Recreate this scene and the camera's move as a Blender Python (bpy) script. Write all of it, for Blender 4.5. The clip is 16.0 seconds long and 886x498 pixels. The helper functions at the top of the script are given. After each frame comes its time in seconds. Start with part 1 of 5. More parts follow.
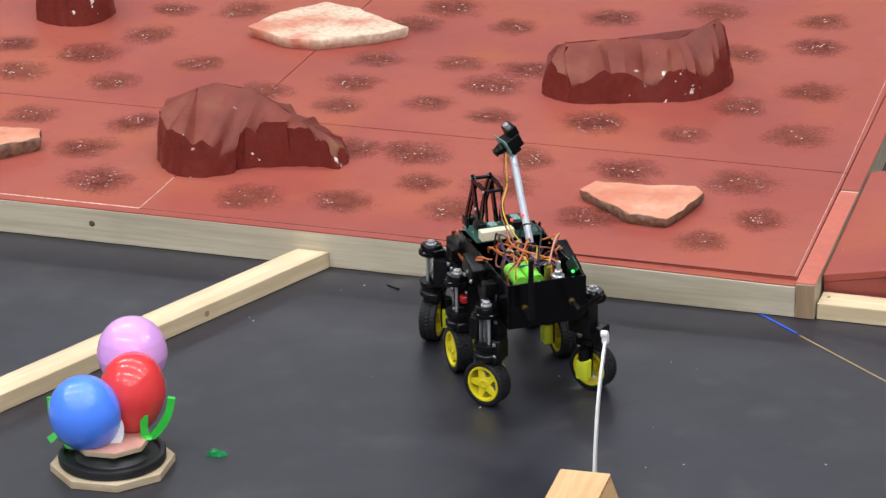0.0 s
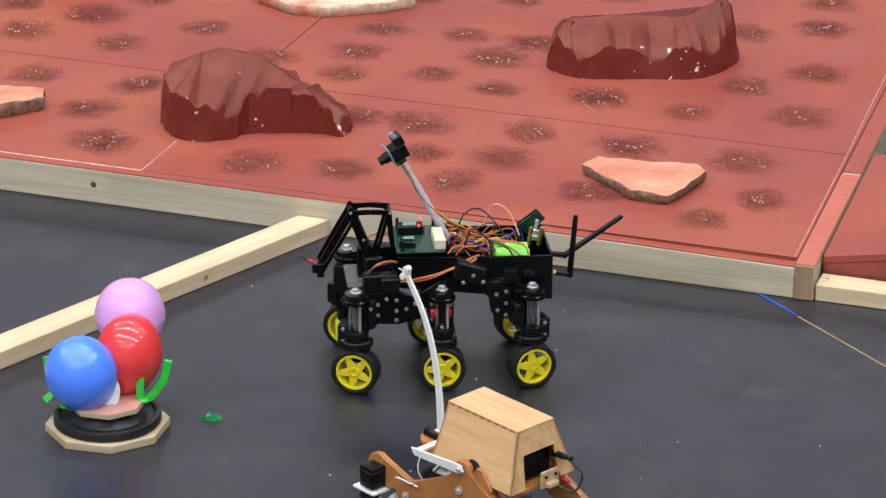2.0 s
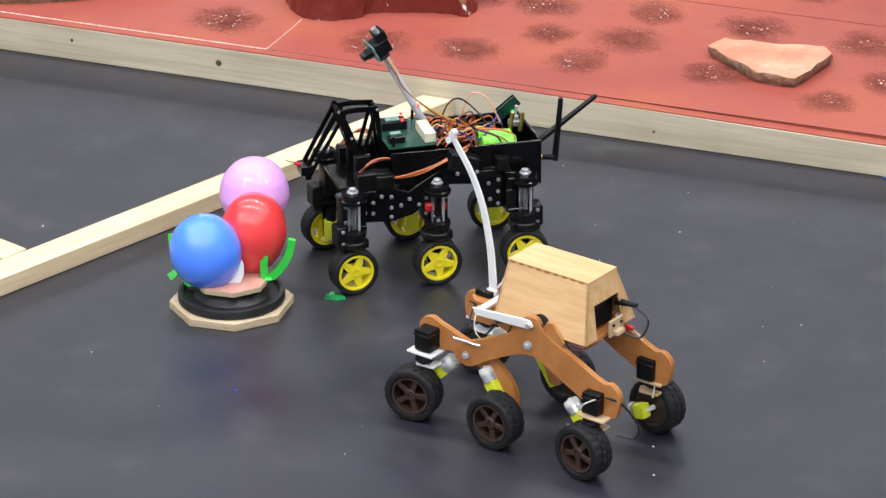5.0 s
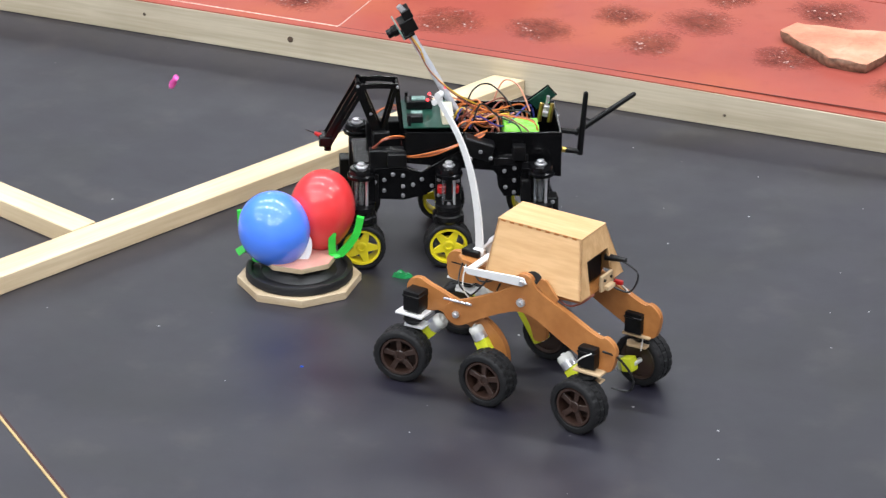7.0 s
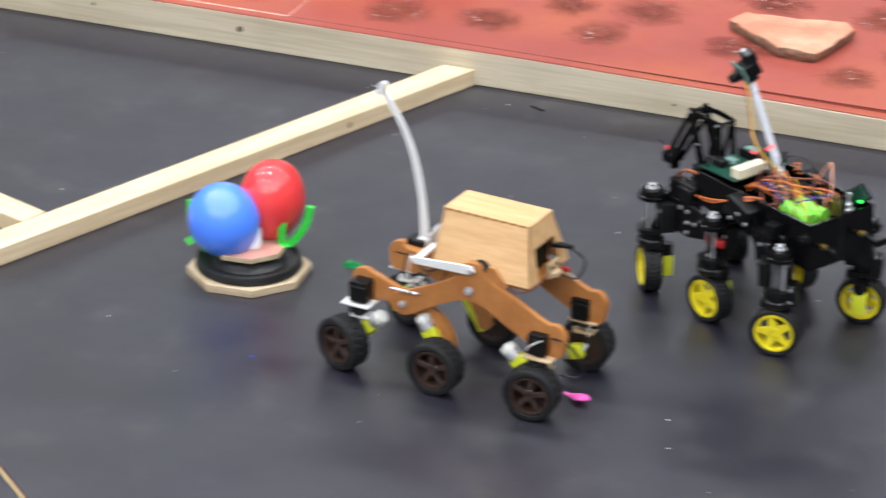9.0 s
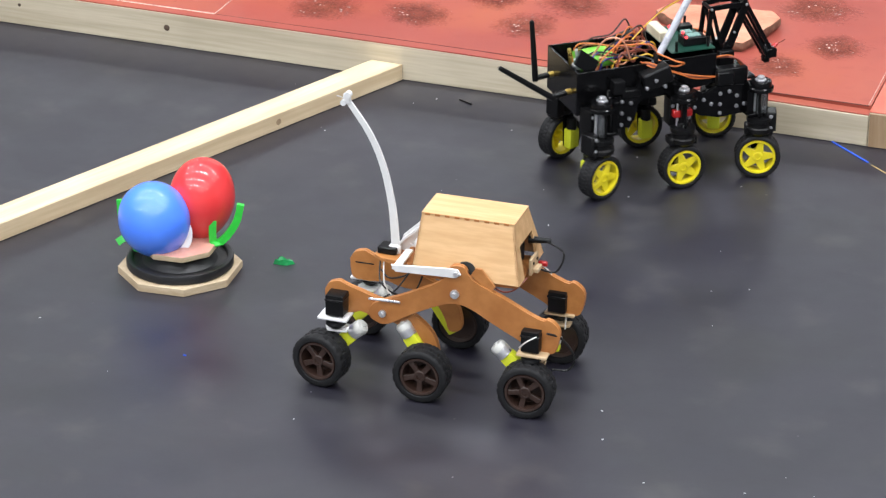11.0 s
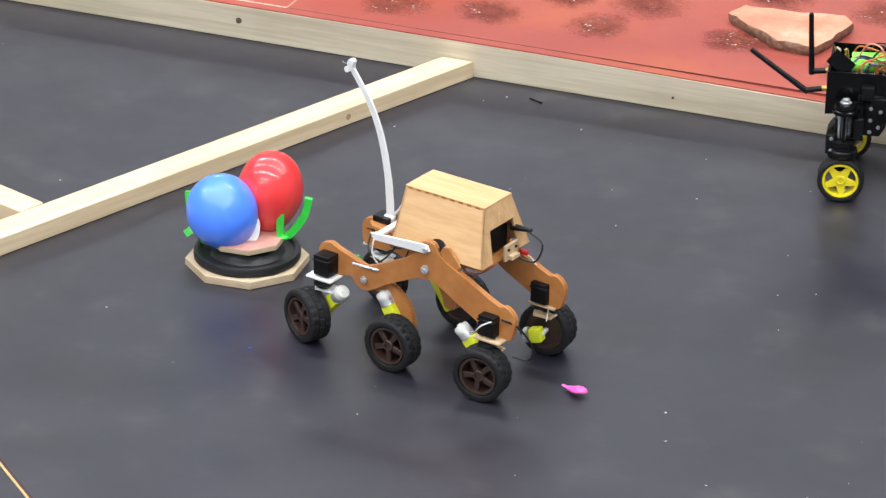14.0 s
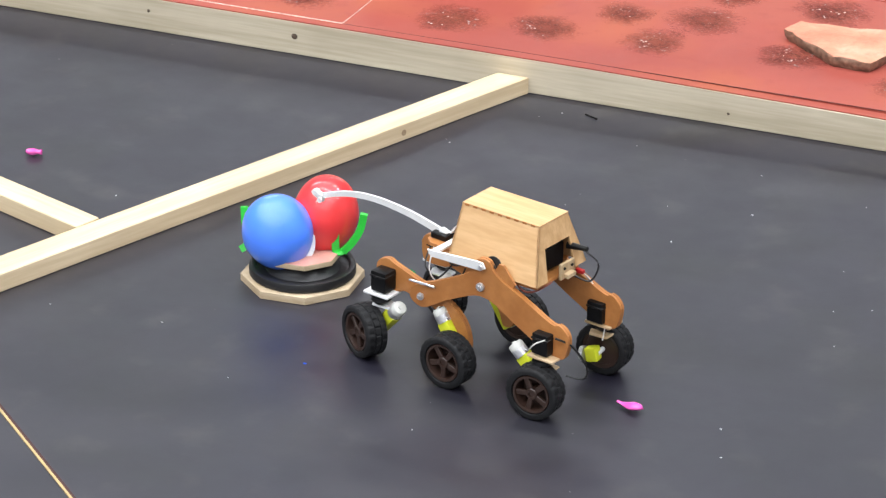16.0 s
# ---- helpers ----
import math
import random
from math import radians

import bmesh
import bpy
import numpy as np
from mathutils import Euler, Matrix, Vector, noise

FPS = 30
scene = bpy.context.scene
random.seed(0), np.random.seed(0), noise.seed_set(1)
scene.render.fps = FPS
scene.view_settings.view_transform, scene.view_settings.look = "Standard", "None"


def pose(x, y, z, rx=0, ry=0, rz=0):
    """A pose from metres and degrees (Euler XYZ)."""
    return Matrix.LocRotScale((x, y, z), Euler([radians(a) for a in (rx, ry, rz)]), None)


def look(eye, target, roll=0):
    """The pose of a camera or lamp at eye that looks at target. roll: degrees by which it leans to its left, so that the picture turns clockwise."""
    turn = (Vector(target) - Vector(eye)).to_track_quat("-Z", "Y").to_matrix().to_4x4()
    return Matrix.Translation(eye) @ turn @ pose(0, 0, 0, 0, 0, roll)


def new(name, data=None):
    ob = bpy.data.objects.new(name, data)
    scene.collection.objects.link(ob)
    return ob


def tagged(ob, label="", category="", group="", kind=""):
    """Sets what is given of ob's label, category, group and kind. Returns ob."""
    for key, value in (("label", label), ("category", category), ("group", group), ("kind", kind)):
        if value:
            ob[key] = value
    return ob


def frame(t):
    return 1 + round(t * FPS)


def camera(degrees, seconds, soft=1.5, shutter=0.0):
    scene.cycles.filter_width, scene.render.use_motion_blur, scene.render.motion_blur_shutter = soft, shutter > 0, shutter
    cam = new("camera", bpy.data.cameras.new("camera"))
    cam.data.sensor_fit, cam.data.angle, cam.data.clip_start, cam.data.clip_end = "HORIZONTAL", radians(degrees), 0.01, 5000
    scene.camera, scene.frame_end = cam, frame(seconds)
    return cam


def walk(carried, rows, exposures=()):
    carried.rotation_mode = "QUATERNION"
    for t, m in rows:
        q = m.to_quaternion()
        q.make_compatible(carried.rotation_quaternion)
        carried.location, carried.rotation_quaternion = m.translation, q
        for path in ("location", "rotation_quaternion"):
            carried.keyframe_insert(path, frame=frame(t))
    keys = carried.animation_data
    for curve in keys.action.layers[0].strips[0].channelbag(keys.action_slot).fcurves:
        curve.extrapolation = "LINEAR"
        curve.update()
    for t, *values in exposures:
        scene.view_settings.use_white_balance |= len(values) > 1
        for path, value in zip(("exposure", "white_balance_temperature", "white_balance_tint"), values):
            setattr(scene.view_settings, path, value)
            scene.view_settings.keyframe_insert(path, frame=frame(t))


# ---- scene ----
EYE = (1.7175, -4.5637, 1.9884)
cam = camera(15.0, 16.0, soft=1.3, shutter=0.5)
# seconds, point looked at, roll; the camera turns on a stand
PATH = [
    (0, (0.3600, -0.5181, 0.2709), -1.12),
    (0.5, (0.3984, -0.5042, 0.2737), -0.60),
    (1, (0.4670, -0.4884, 0.2599), -0.17),
    (1.5, (0.3871, -0.5209, 0.2433), -0.26),
    (2, (0.3643, -0.5325, 0.2340), 0.49),
    (2.5, (0.3148, -0.5495, 0.2338), 0.53),
    (3, (0.2700, -0.5636, 0.2381), 0.79),
    (3.5, (0.2432, -0.5746, 0.2355), 0.34),
    (4, (0.2498, -0.6270, 0.1154), -0.39),
    (4.2, (0.2500, -0.6338, 0.1011), -0.31),
    (6.3, (0.1926, -0.6767, 0.0582), 0.55),
    (6.5, (0.1802, -0.6820, 0.0573), 0.53),
    (7, (0.1457, -0.6957, 0.0577), 0.54),
    (7.5, (0.1220, -0.7077, 0.0531), 0.78),
    (8, (0.1137, -0.7127, 0.0500), 0.64),
    (8.5, (0.1044, -0.7194, 0.0445), 0.73),
    (9, (0.2115, -0.6756, 0.0456), 0.87),
    (9.2, (0.2813, -0.6490, 0.0462), 0.82),
    (11.3, (0.2978, -0.6472, 0.0378), 0.34),
    (11.5, (0.2810, -0.6541, 0.0363), 0.39),
    (12, (0.2698, -0.6581, 0.0364), 0.59),
    (12.5, (0.2597, -0.6612, 0.0377), 0.91),
    (13, (0.2470, -0.6669, 0.0360), 0.94),
    (13.5, (0.2348, -0.6722, 0.0346), 1.01),
    (14, (0.2156, -0.6789, 0.0359), 1.06),
    (14.5, (0.1984, -0.6882, 0.0306), 0.76),
    (15, (0.1833, -0.6915, 0.0360), 1.02),
    (15.5, (0.1595, -0.6959, 0.0461), 1.05),
    (16, (0.1420, -0.6988, 0.0545), 0.70),
]
walk(cam, [(t, look(EYE, target, roll)) for t, target, roll in PATH],
     exposures=[(0.0, -0.48), (3.5, -0.44), (4.2, -0.20), (7.0, -0.06), (16.0, 0.0)])
# ---- light: rows of square lamps under the hall's ceiling, plus added fill rows ----
world = bpy.data.worlds.new("hall_world")
world.use_nodes = True
scene.world = world
world.node_tree.nodes["Background"].inputs[0].default_value = (0.9, 0.95, 1.0, 1)
world.node_tree.nodes["Background"].inputs[1].default_value = 0.25


def hall_and_fill_lamps():
    # the last three rows are added fill, half power, to lift the floor's sheen
    rows = [(y, -7.2, 80.0) for y in (-12.0, -8.5, -5.0, -1.5, 1.8)] + [(y, -13.4, 40.0) for y in (12.0, 16.0, 20.0)]
    for y, x, power in rows:
        for col in range(9):
            data = bpy.data.lights.new("hall_and_fill_lamp", "AREA")
            data.shape, data.size, data.size_y = "RECTANGLE", 1.0, 0.5
            data.energy, data.color = power, (0.93, 0.96, 1.0)
            lamp = new("hall_and_fill_lamp", data)
            lamp.matrix_world = pose(x + 1.8 * col, y, 6.2)


hall_and_fill_lamps()


# ---- materials ----
def mat_base(name, rough=0.5, metal=0.0, spec=0.5):
    m = bpy.data.materials.new(name)
    m.use_nodes = True
    b = m.node_tree.nodes["Principled BSDF"]
    b.inputs["Roughness"].default_value, b.inputs["Metallic"].default_value = rough, metal
    b.inputs["Specular IOR Level"].default_value = spec
    return m, m.node_tree.nodes, m.node_tree.links, b


def tex_noise(n, l, coord, scale, detail=4, stretch=None):
    t = n.new("ShaderNodeTexNoise")
    t.inputs["Scale"].default_value, t.inputs["Detail"].default_value = scale, detail
    if stretch:
        mp = n.new("ShaderNodeMapping")
        mp.inputs["Scale"].default_value = stretch
        l.new(coord, mp.inputs["Vector"])
        coord = mp.outputs["Vector"]
    l.new(coord, t.inputs["Vector"])
    return t.outputs["Fac"]


def ramp(n, l, fac, stops):
    r = n.new("ShaderNodeValToRGB")
    els = r.color_ramp.elements
    while len(els) < len(stops):
        els.new(0.5)
    for e, (p, c) in zip(els, stops):
        e.position, e.color = p, (*c, 1) if len(c) == 3 else c
    l.new(fac, r.inputs["Fac"])
    return r.outputs["Color"]


def mixc(n, l, fac, a, b, how="MIX"):
    x = n.new("ShaderNodeMix")
    x.data_type, x.blend_type = "RGBA", how
    for sock, v in ((x.inputs[0], fac), (x.inputs[6], a), (x.inputs[7], b)):
        if isinstance(v, (int, float)):
            sock.default_value = v
        elif isinstance(v, tuple):
            sock.default_value = (*v, 1)
        else:
            l.new(v, sock)
    return x.outputs[2]


def bump(n, l, b, height, strength, dist=0.001):
    k = n.new("ShaderNodeBump")
    k.inputs["Strength"].default_value, k.inputs["Distance"].default_value = strength, dist
    l.new(height, k.inputs["Height"])
    l.new(k.outputs["Normal"], b.inputs["Normal"])


def mat_plain(name, col, rough=0.45, metal=0.0, var=0.15, scale=60, spec=0.5, relief=0.1):
    """Paint, plastic or metal with slight blotches and fine relief."""
    m, n, l, b = mat_base(name, rough, metal, spec)
    co = n.new("ShaderNodeTexCoord").outputs["Object"]
    f = tex_noise(n, l, co, scale, 5)
    lo, hi = tuple(c * (1 - var) for c in col), tuple(min(1, c * (1 + var)) for c in col)
    l.new(ramp(n, l, f, [(0.3, lo), (0.7, hi)]), b.inputs["Base Color"])
    g = tex_noise(n, l, co, scale * 8, 3)
    l.new(ramp(n, l, f, [(0.3, (rough * 0.85,) * 3), (0.7, (min(1, rough * 1.15),) * 3)]), b.inputs["Roughness"])
    if relief:
        bump(n, l, b, g, relief, 0.0006)
    return m


def mat_wood(name, light, dark, scale=1.0, stretch=(3, 60, 60), rough=0.55, knots=True):
    m, n, l, b = mat_base(name, rough)
    tc = n.new("ShaderNodeTexCoord")
    co = tc.outputs["Object"]
    rnd = n.new("ShaderNodeObjectInfo").outputs["Random"]
    off = n.new("ShaderNodeVectorMath")
    l.new(co, off.inputs[0])
    cmb = n.new("ShaderNodeCombineXYZ")
    l.new(rnd, cmb.inputs[1])
    l.new(cmb.outputs[0], off.inputs[1])
    co = off.outputs[0]
    grain = tex_noise(n, l, co, scale, 6, stretch)
    fine = tex_noise(n, l, co, scale * 4, 3, stretch)
    blot = tex_noise(n, l, co, 9 * scale, 3)
    c1 = ramp(n, l, grain, [(0.3, dark), (0.62, light)])
    c2 = mixc(n, l, ramp(n, l, fine, [(0.35, (0.35,) * 3), (0.6, (0,) * 3)]), c1, dark)
    c3 = mixc(n, l, ramp(n, l, blot, [(0.45, (0,) * 3), (0.8, (0.3,) * 3)]), c2, tuple(0.75 * d for d in dark))
    l.new(c3, b.inputs["Base Color"])
    bump(n, l, b, grain, 0.15, 0.001)
    return m


def mat_mat():
    """Black rubbery board with a dusty sheen, scuffs and specks."""
    m, n, l, b = mat_base("black_board", 0.4, 0, 1.0)
    co = n.new("ShaderNodeTexCoord").outputs["Object"]
    big = tex_noise(n, l, co, 2.2, 5)
    fine = tex_noise(n, l, co, 160, 4)
    c = ramp(n, l, big, [(0.3, (0.0040, 0.0034, 0.0095)), (0.5, (0.0063, 0.0053, 0.0135)), (0.75, (0.0105, 0.0090, 0.0190))])
    c = mixc(n, l, ramp(n, l, tex_noise(n, l, co, 5.0, 6), [(0.5, (0,) * 3), (0.68, (0.5,) * 3)]), c, (0.0045, 0.0042, 0.0062))
    v = n.new("ShaderNodeTexVoronoi")
    v.inputs["Scale"].default_value = 14
    l.new(co, v.inputs["Vector"])
    sel = tex_noise(n, l, co, 6.0, 2)
    speck = mixc(n, l, 1.0, ramp(n, l, v.outputs["Distance"], [(0.0, (1, 1, 1)), (0.03, (0, 0, 0))]), ramp(n, l, sel, [(0.52, (0, 0, 0)), (0.56, (0.7, 0.7, 0.7))]), "MULTIPLY")
    sm = tex_noise(n, l, co, 11, 6)
    c = mixc(n, l, ramp(n, l, sm, [(0.57, (0, 0, 0)), (0.76, (0.40, 0.40, 0.40))]), c, (0.065, 0.06, 0.058))
    l.new(mixc(n, l, speck, c, (0.5, 0.48, 0.45)), b.inputs["Base Color"])
    l.new(ramp(n, l, tex_noise(n, l, co, 6.5, 7), [(0.36, (0.40,) * 3), (0.64, (0.52,) * 3)]), b.inputs["Roughness"])
    bump(n, l, b, fine, 0.10, 0.0005)
    return m


def mat_mars():
    """Board painted brick red with sandy orange and dark sprayed clouds."""
    m, n, l, b = mat_base("red_painted_board", 0.48, 0, 0.26)
    co = n.new("ShaderNodeTexCoord").outputs["Object"]
    a = tex_noise(n, l, co, 2.3, 5)
    d = tex_noise(n, l, co, 5.5, 6)
    e = tex_noise(n, l, co, 34, 6)
    c = ramp(n, l, a, [(0.3, (0.265, 0.054, 0.042)), (0.5, (0.325, 0.072, 0.053)), (0.72, (0.355, 0.090, 0.058))])
    c = mixc(n, l, ramp(n, l, d, [(0.50, (0,) * 3), (0.72, (0.5,) * 3)]), c, (0.38, 0.108, 0.050))
    c = mixc(n, l, ramp(n, l, d, [(0.25, (0.45,) * 3), (0.42, (0,) * 3)]), c, (0.20, 0.034, 0.028))
    c = mixc(n, l, ramp(n, l, e, [(0.55, (0,) * 3), (0.8, (0.4,) * 3)]), c, (0.24, 0.045, 0.035))
    v = n.new("ShaderNodeTexVoronoi")
    v.inputs["Scale"].default_value = 26
    l.new(co, v.inputs["Vector"])
    sel = tex_noise(n, l, co, 7.0, 2)
    speck = mixc(n, l, 1.0, ramp(n, l, v.outputs["Distance"], [(0.0, (1, 1, 1)), (0.045, (0, 0, 0))]), ramp(n, l, sel, [(0.56, (0, 0, 0)), (0.6, (0.8, 0.8, 0.8))]), "MULTIPLY")
    l.new(mixc(n, l, speck, c, (0.75, 0.6, 0.55)), b.inputs["Base Color"])
    l.new(ramp(n, l, d, [(0.3, (0.42,) * 3), (0.7, (0.58,) * 3)]), b.inputs["Roughness"])
    bump(n, l, b, tex_noise(n, l, co, 220, 3), 0.08, 0.0006)
    return m


def mat_crater():
    """Dark gritty sand, thinning out towards the rim of each patch, with white glints."""
    m, n, l, b = mat_base("crater_grit", 0.7, 0, 0.15)
    co = n.new("ShaderNodeTexCoord").outputs["Object"]
    rnd = n.new("ShaderNodeObjectInfo").outputs["Random"]
    sep = n.new("ShaderNodeVectorMath")
    sep.operation = "LENGTH"
    l.new(co, sep.inputs[0])
    sh = n.new("ShaderNodeVectorMath")
    cmb = n.new("ShaderNodeCombineXYZ")
    k = n.new("ShaderNodeMath")
    k.operation = "MULTIPLY"
    k.inputs[1].default_value = 9.0
    l.new(rnd, k.inputs[0])
    l.new(k.outputs[0], cmb.inputs[0])
    l.new(co, sh.inputs[0])
    l.new(cmb.outputs[0], sh.inputs[1])
    grit = tex_noise(n, l, sh.outputs[0], 210, 4)
    cloud = tex_noise(n, l, sh.outputs[0], 28, 5)
    base = ramp(n, l, cloud, [(0.3, (0.17, 0.036, 0.028)), (0.55, (0.24, 0.058, 0.040)), (0.75, (0.30, 0.10, 0.05))])
    base = mixc(n, l, ramp(n, l, grit, [(0.40, (0.9,) * 3), (0.54, (0,) * 3)]), base, (0.075, 0.018, 0.013))
    tint = mixc(n, l, ramp(n, l, rnd, [(0.0, (0,) * 3), (1.0, (0.45,) * 3)]), base, (0.30, 0.085, 0.052))
    # the grit's sparkle is painted into the base colour as white specks
    cell = n.new("ShaderNodeTexVoronoi")
    cell.inputs["Scale"].default_value = 150
    l.new(sh.outputs[0], cell.inputs["Vector"])
    white = ramp(n, l, cell.outputs["Distance"], [(0.20, (1,) * 3), (0.30, (0,) * 3)])
    wsel = ramp(n, l, tex_noise(n, l, sh.outputs[0], 46, 3), [(0.50, (0,) * 3), (0.57, (1,) * 3)])
    col = mixc(n, l, mixc(n, l, 1.0, white, wsel, "MULTIPLY"), tint, (0.85, 0.72, 0.68))
    l.new(col, b.inputs["Base Color"])
    bump(n, l, b, grit, 0.9, 0.003)
    # coverage falls with the distance from the middle
    add = n.new("ShaderNodeMath")
    add.operation = "MULTIPLY_ADD"
    add.inputs[1].default_value = 20.0
    l.new(sep.outputs["Value"], add.inputs[0])
    l.new(cloud, add.inputs[2])
    g2 = n.new("ShaderNodeMath")
    g2.operation = "MULTIPLY_ADD"
    g2.inputs[1].default_value = 0.9
    l.new(grit, g2.inputs[0])
    l.new(add.outputs[0], g2.inputs[2])
    k3 = n.new("ShaderNodeMath")
    k3.operation = "MULTIPLY"
    k3.inputs[1].default_value = 0.45
    l.new(g2.outputs[0], k3.inputs[0])
    l.new(ramp(n, l, k3.outputs[0], [(0.42, (0.92,) * 3), (0.62, (0.55,) * 3), (0.90, (0,) * 3)]), b.inputs["Alpha"])
    return m


def mat_rock(name, dark, top):
    """Painted rock: glossy dark sides, matt lighter top."""
    m, n, l, b = mat_base(name, 0.35, 0, 0.3)
    tc = n.new("ShaderNodeTexCoord")
    co = tc.outputs["Object"]
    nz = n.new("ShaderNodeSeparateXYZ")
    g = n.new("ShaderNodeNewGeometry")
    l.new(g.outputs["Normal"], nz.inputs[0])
    # faces that turn upwards take the lighter top colour
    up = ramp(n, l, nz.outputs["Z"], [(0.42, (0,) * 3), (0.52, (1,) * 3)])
    big = tex_noise(n, l, co, 13, 5)
    fine = tex_noise(n, l, co, 80, 5)
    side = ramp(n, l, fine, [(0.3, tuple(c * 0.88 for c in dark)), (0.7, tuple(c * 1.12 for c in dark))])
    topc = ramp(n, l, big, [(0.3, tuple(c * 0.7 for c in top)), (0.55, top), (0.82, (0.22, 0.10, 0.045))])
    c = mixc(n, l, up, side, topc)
    chip = mixc(n, l, 1.0, ramp(n, l, tex_noise(n, l, co, 60, 4), [(0.64, (0,) * 3), (0.67, (1,) * 3)]), ramp(n, l, tex_noise(n, l, co, 9, 2), [(0.56, (0,) * 3), (0.58, (1,) * 3)]), "MULTIPLY")
    c = mixc(n, l, chip, c, (0.75, 0.66, 0.62))
    l.new(c, b.inputs["Base Color"])
    l.new(ramp(n, l, nz.outputs["Z"], [(0.38, (0.20,) * 3), (0.5, (0.62,) * 3)]), b.inputs["Roughness"])
    bump(n, l, b, fine, 0.5, 0.003)
    return m


def mat_slab():
    """Sandstone slab: cream with pink-orange paint on top, darker brown on side faces."""
    m, n, l, b = mat_base("sandstone", 0.7)
    co = n.new("ShaderNodeTexCoord").outputs["Object"]
    nz = n.new("ShaderNodeSeparateXYZ")
    g = n.new("ShaderNodeNewGeometry")
    l.new(g.outputs["Normal"], nz.inputs[0])
    rnd = n.new("ShaderNodeObjectInfo").outputs["Random"]
    # faces that turn sideways take the darker side colour
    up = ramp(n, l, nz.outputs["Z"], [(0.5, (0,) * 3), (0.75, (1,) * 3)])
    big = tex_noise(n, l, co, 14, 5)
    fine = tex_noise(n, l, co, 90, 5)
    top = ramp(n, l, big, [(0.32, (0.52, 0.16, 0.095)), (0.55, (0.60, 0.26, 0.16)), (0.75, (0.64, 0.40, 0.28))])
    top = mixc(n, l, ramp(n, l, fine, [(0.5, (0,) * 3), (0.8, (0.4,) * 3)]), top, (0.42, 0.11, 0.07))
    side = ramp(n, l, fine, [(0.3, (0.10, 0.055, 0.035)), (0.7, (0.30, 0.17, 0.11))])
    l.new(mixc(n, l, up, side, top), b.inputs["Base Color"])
    bump(n, l, b, fine, 0.6, 0.003)
    return m


def mat_slab_pale():
    m, n, l, b = mat_base("pale_sandstone", 0.7)
    co = n.new("ShaderNodeTexCoord").outputs["Object"]
    big = tex_noise(n, l, co, 11, 6)
    fine = tex_noise(n, l, co, 90, 5)
    c = ramp(n, l, big, [(0.36, (0.58, 0.20, 0.13)), (0.5, (0.66, 0.44, 0.32)), (0.62, (0.70, 0.56, 0.42))])
    c = mixc(n, l, ramp(n, l, fine, [(0.35, (0.4,) * 3), (0.55, (0,) * 3)]), c, (0.32, 0.22, 0.13))
    l.new(c, b.inputs["Base Color"])
    bump(n, l, b, fine, 0.6, 0.003)
    return m


def mat_balloon(name, col, trans=0.12):
    m, n, l, b = mat_base(name, 0.42, 0, 0.25)
    co = n.new("ShaderNodeTexCoord").outputs["Object"]
    f = tex_noise(n, l, co, 12, 4)
    l.new(ramp(n, l, f, [(0.3, tuple(c * 0.92 for c in col)), (0.7, col)]), b.inputs["Base Color"])
    b.inputs["Subsurface Weight"].default_value = trans
    b.inputs["Subsurface Radius"].default_value = (0.02, 0.02, 0.02)
    b.inputs["Coat Weight"].default_value = 0.9
    b.inputs["Coat Roughness"].default_value = 0.015
    return m


def mat_clear(name, col=(0.9, 0.92, 0.94)):
    m, n, l, b = mat_base(name, 0.12)
    b.inputs["Base Color"].default_value = (*col, 1)
    b.inputs["Transmission Weight"].default_value = 0.9
    return m


def mat_glow(name, col, power):
    m, n, l, b = mat_base(name, 0.3)
    b.inputs["Base Color"].default_value = (*col, 1)
    b.inputs["Emission Color"].default_value = (*col, 1)
    b.inputs["Emission Strength"].default_value = power
    return m


BOARD = mat_mat()
MARS = mat_mars()
GRIT = mat_crater()
PINE = mat_wood("pine_timber", (0.73, 0.59, 0.39), (0.56, 0.42, 0.25), 1.0, (2.5, 45, 45))
PINE_AGED = mat_wood("weathered_pine", (0.57, 0.50, 0.375), (0.41, 0.345, 0.24), 1.0, (2.5, 40, 55))
PINE_END = mat_wood("end_grain", (0.40, 0.28, 0.17), (0.28, 0.18, 0.10), 1.0, (60, 60, 4))
KNOT = mat_plain("knot_wood", (0.07, 0.045, 0.03), 0.6, var=0.4)
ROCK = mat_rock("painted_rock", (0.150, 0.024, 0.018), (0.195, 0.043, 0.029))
SLAB, SLAB_PALE = mat_slab(), mat_slab_pale()
SEAM = mat_plain("dark_seam", (0.05, 0.015, 0.012), 0.7)
SEAM_PALE = mat_plain("chipped_seam", (0.55, 0.33, 0.28), 0.7, var=0.5, scale=150)
RED_STRIPE = mat_plain("orange_red_paint", (0.48, 0.115, 0.075), 0.4)
RED_DARK = mat_plain("shaded_red_paint", (0.24, 0.045, 0.035), 0.45)
BLUE_TAPE = mat_plain("blue_tape", (0.02, 0.10, 0.62), 0.35)
BRASS = mat_plain("pale_edge", (0.42, 0.30, 0.14), 0.5)
HALL = mat_plain("hall_paint", (0.50, 0.51, 0.53), 0.7, scale=2)
ROOF = mat_plain("unseen_dark_ceiling", (0.07, 0.07, 0.075), 0.7, scale=2)


# ---- mesh tools ----
def link_mesh(name, bm, mats, parent=None, smooth=False, label=""):
    me = bpy.data.meshes.new(name)
    bmesh.ops.recalc_face_normals(bm, faces=bm.faces)
    bm.to_mesh(me)
    bm.free()
    for mt in mats if isinstance(mats, (list, tuple)) else [mats]:
        me.materials.append(mt)
    if smooth:
        me.polygons.foreach_set("use_smooth", [True] * len(me.polygons))
        if smooth != "all":
            me.set_sharp_from_angle(angle=radians(38))
    ob = new(name, me)
    if parent:
        ob.parent = parent
    if label:
        ob["label"] = label
    return ob


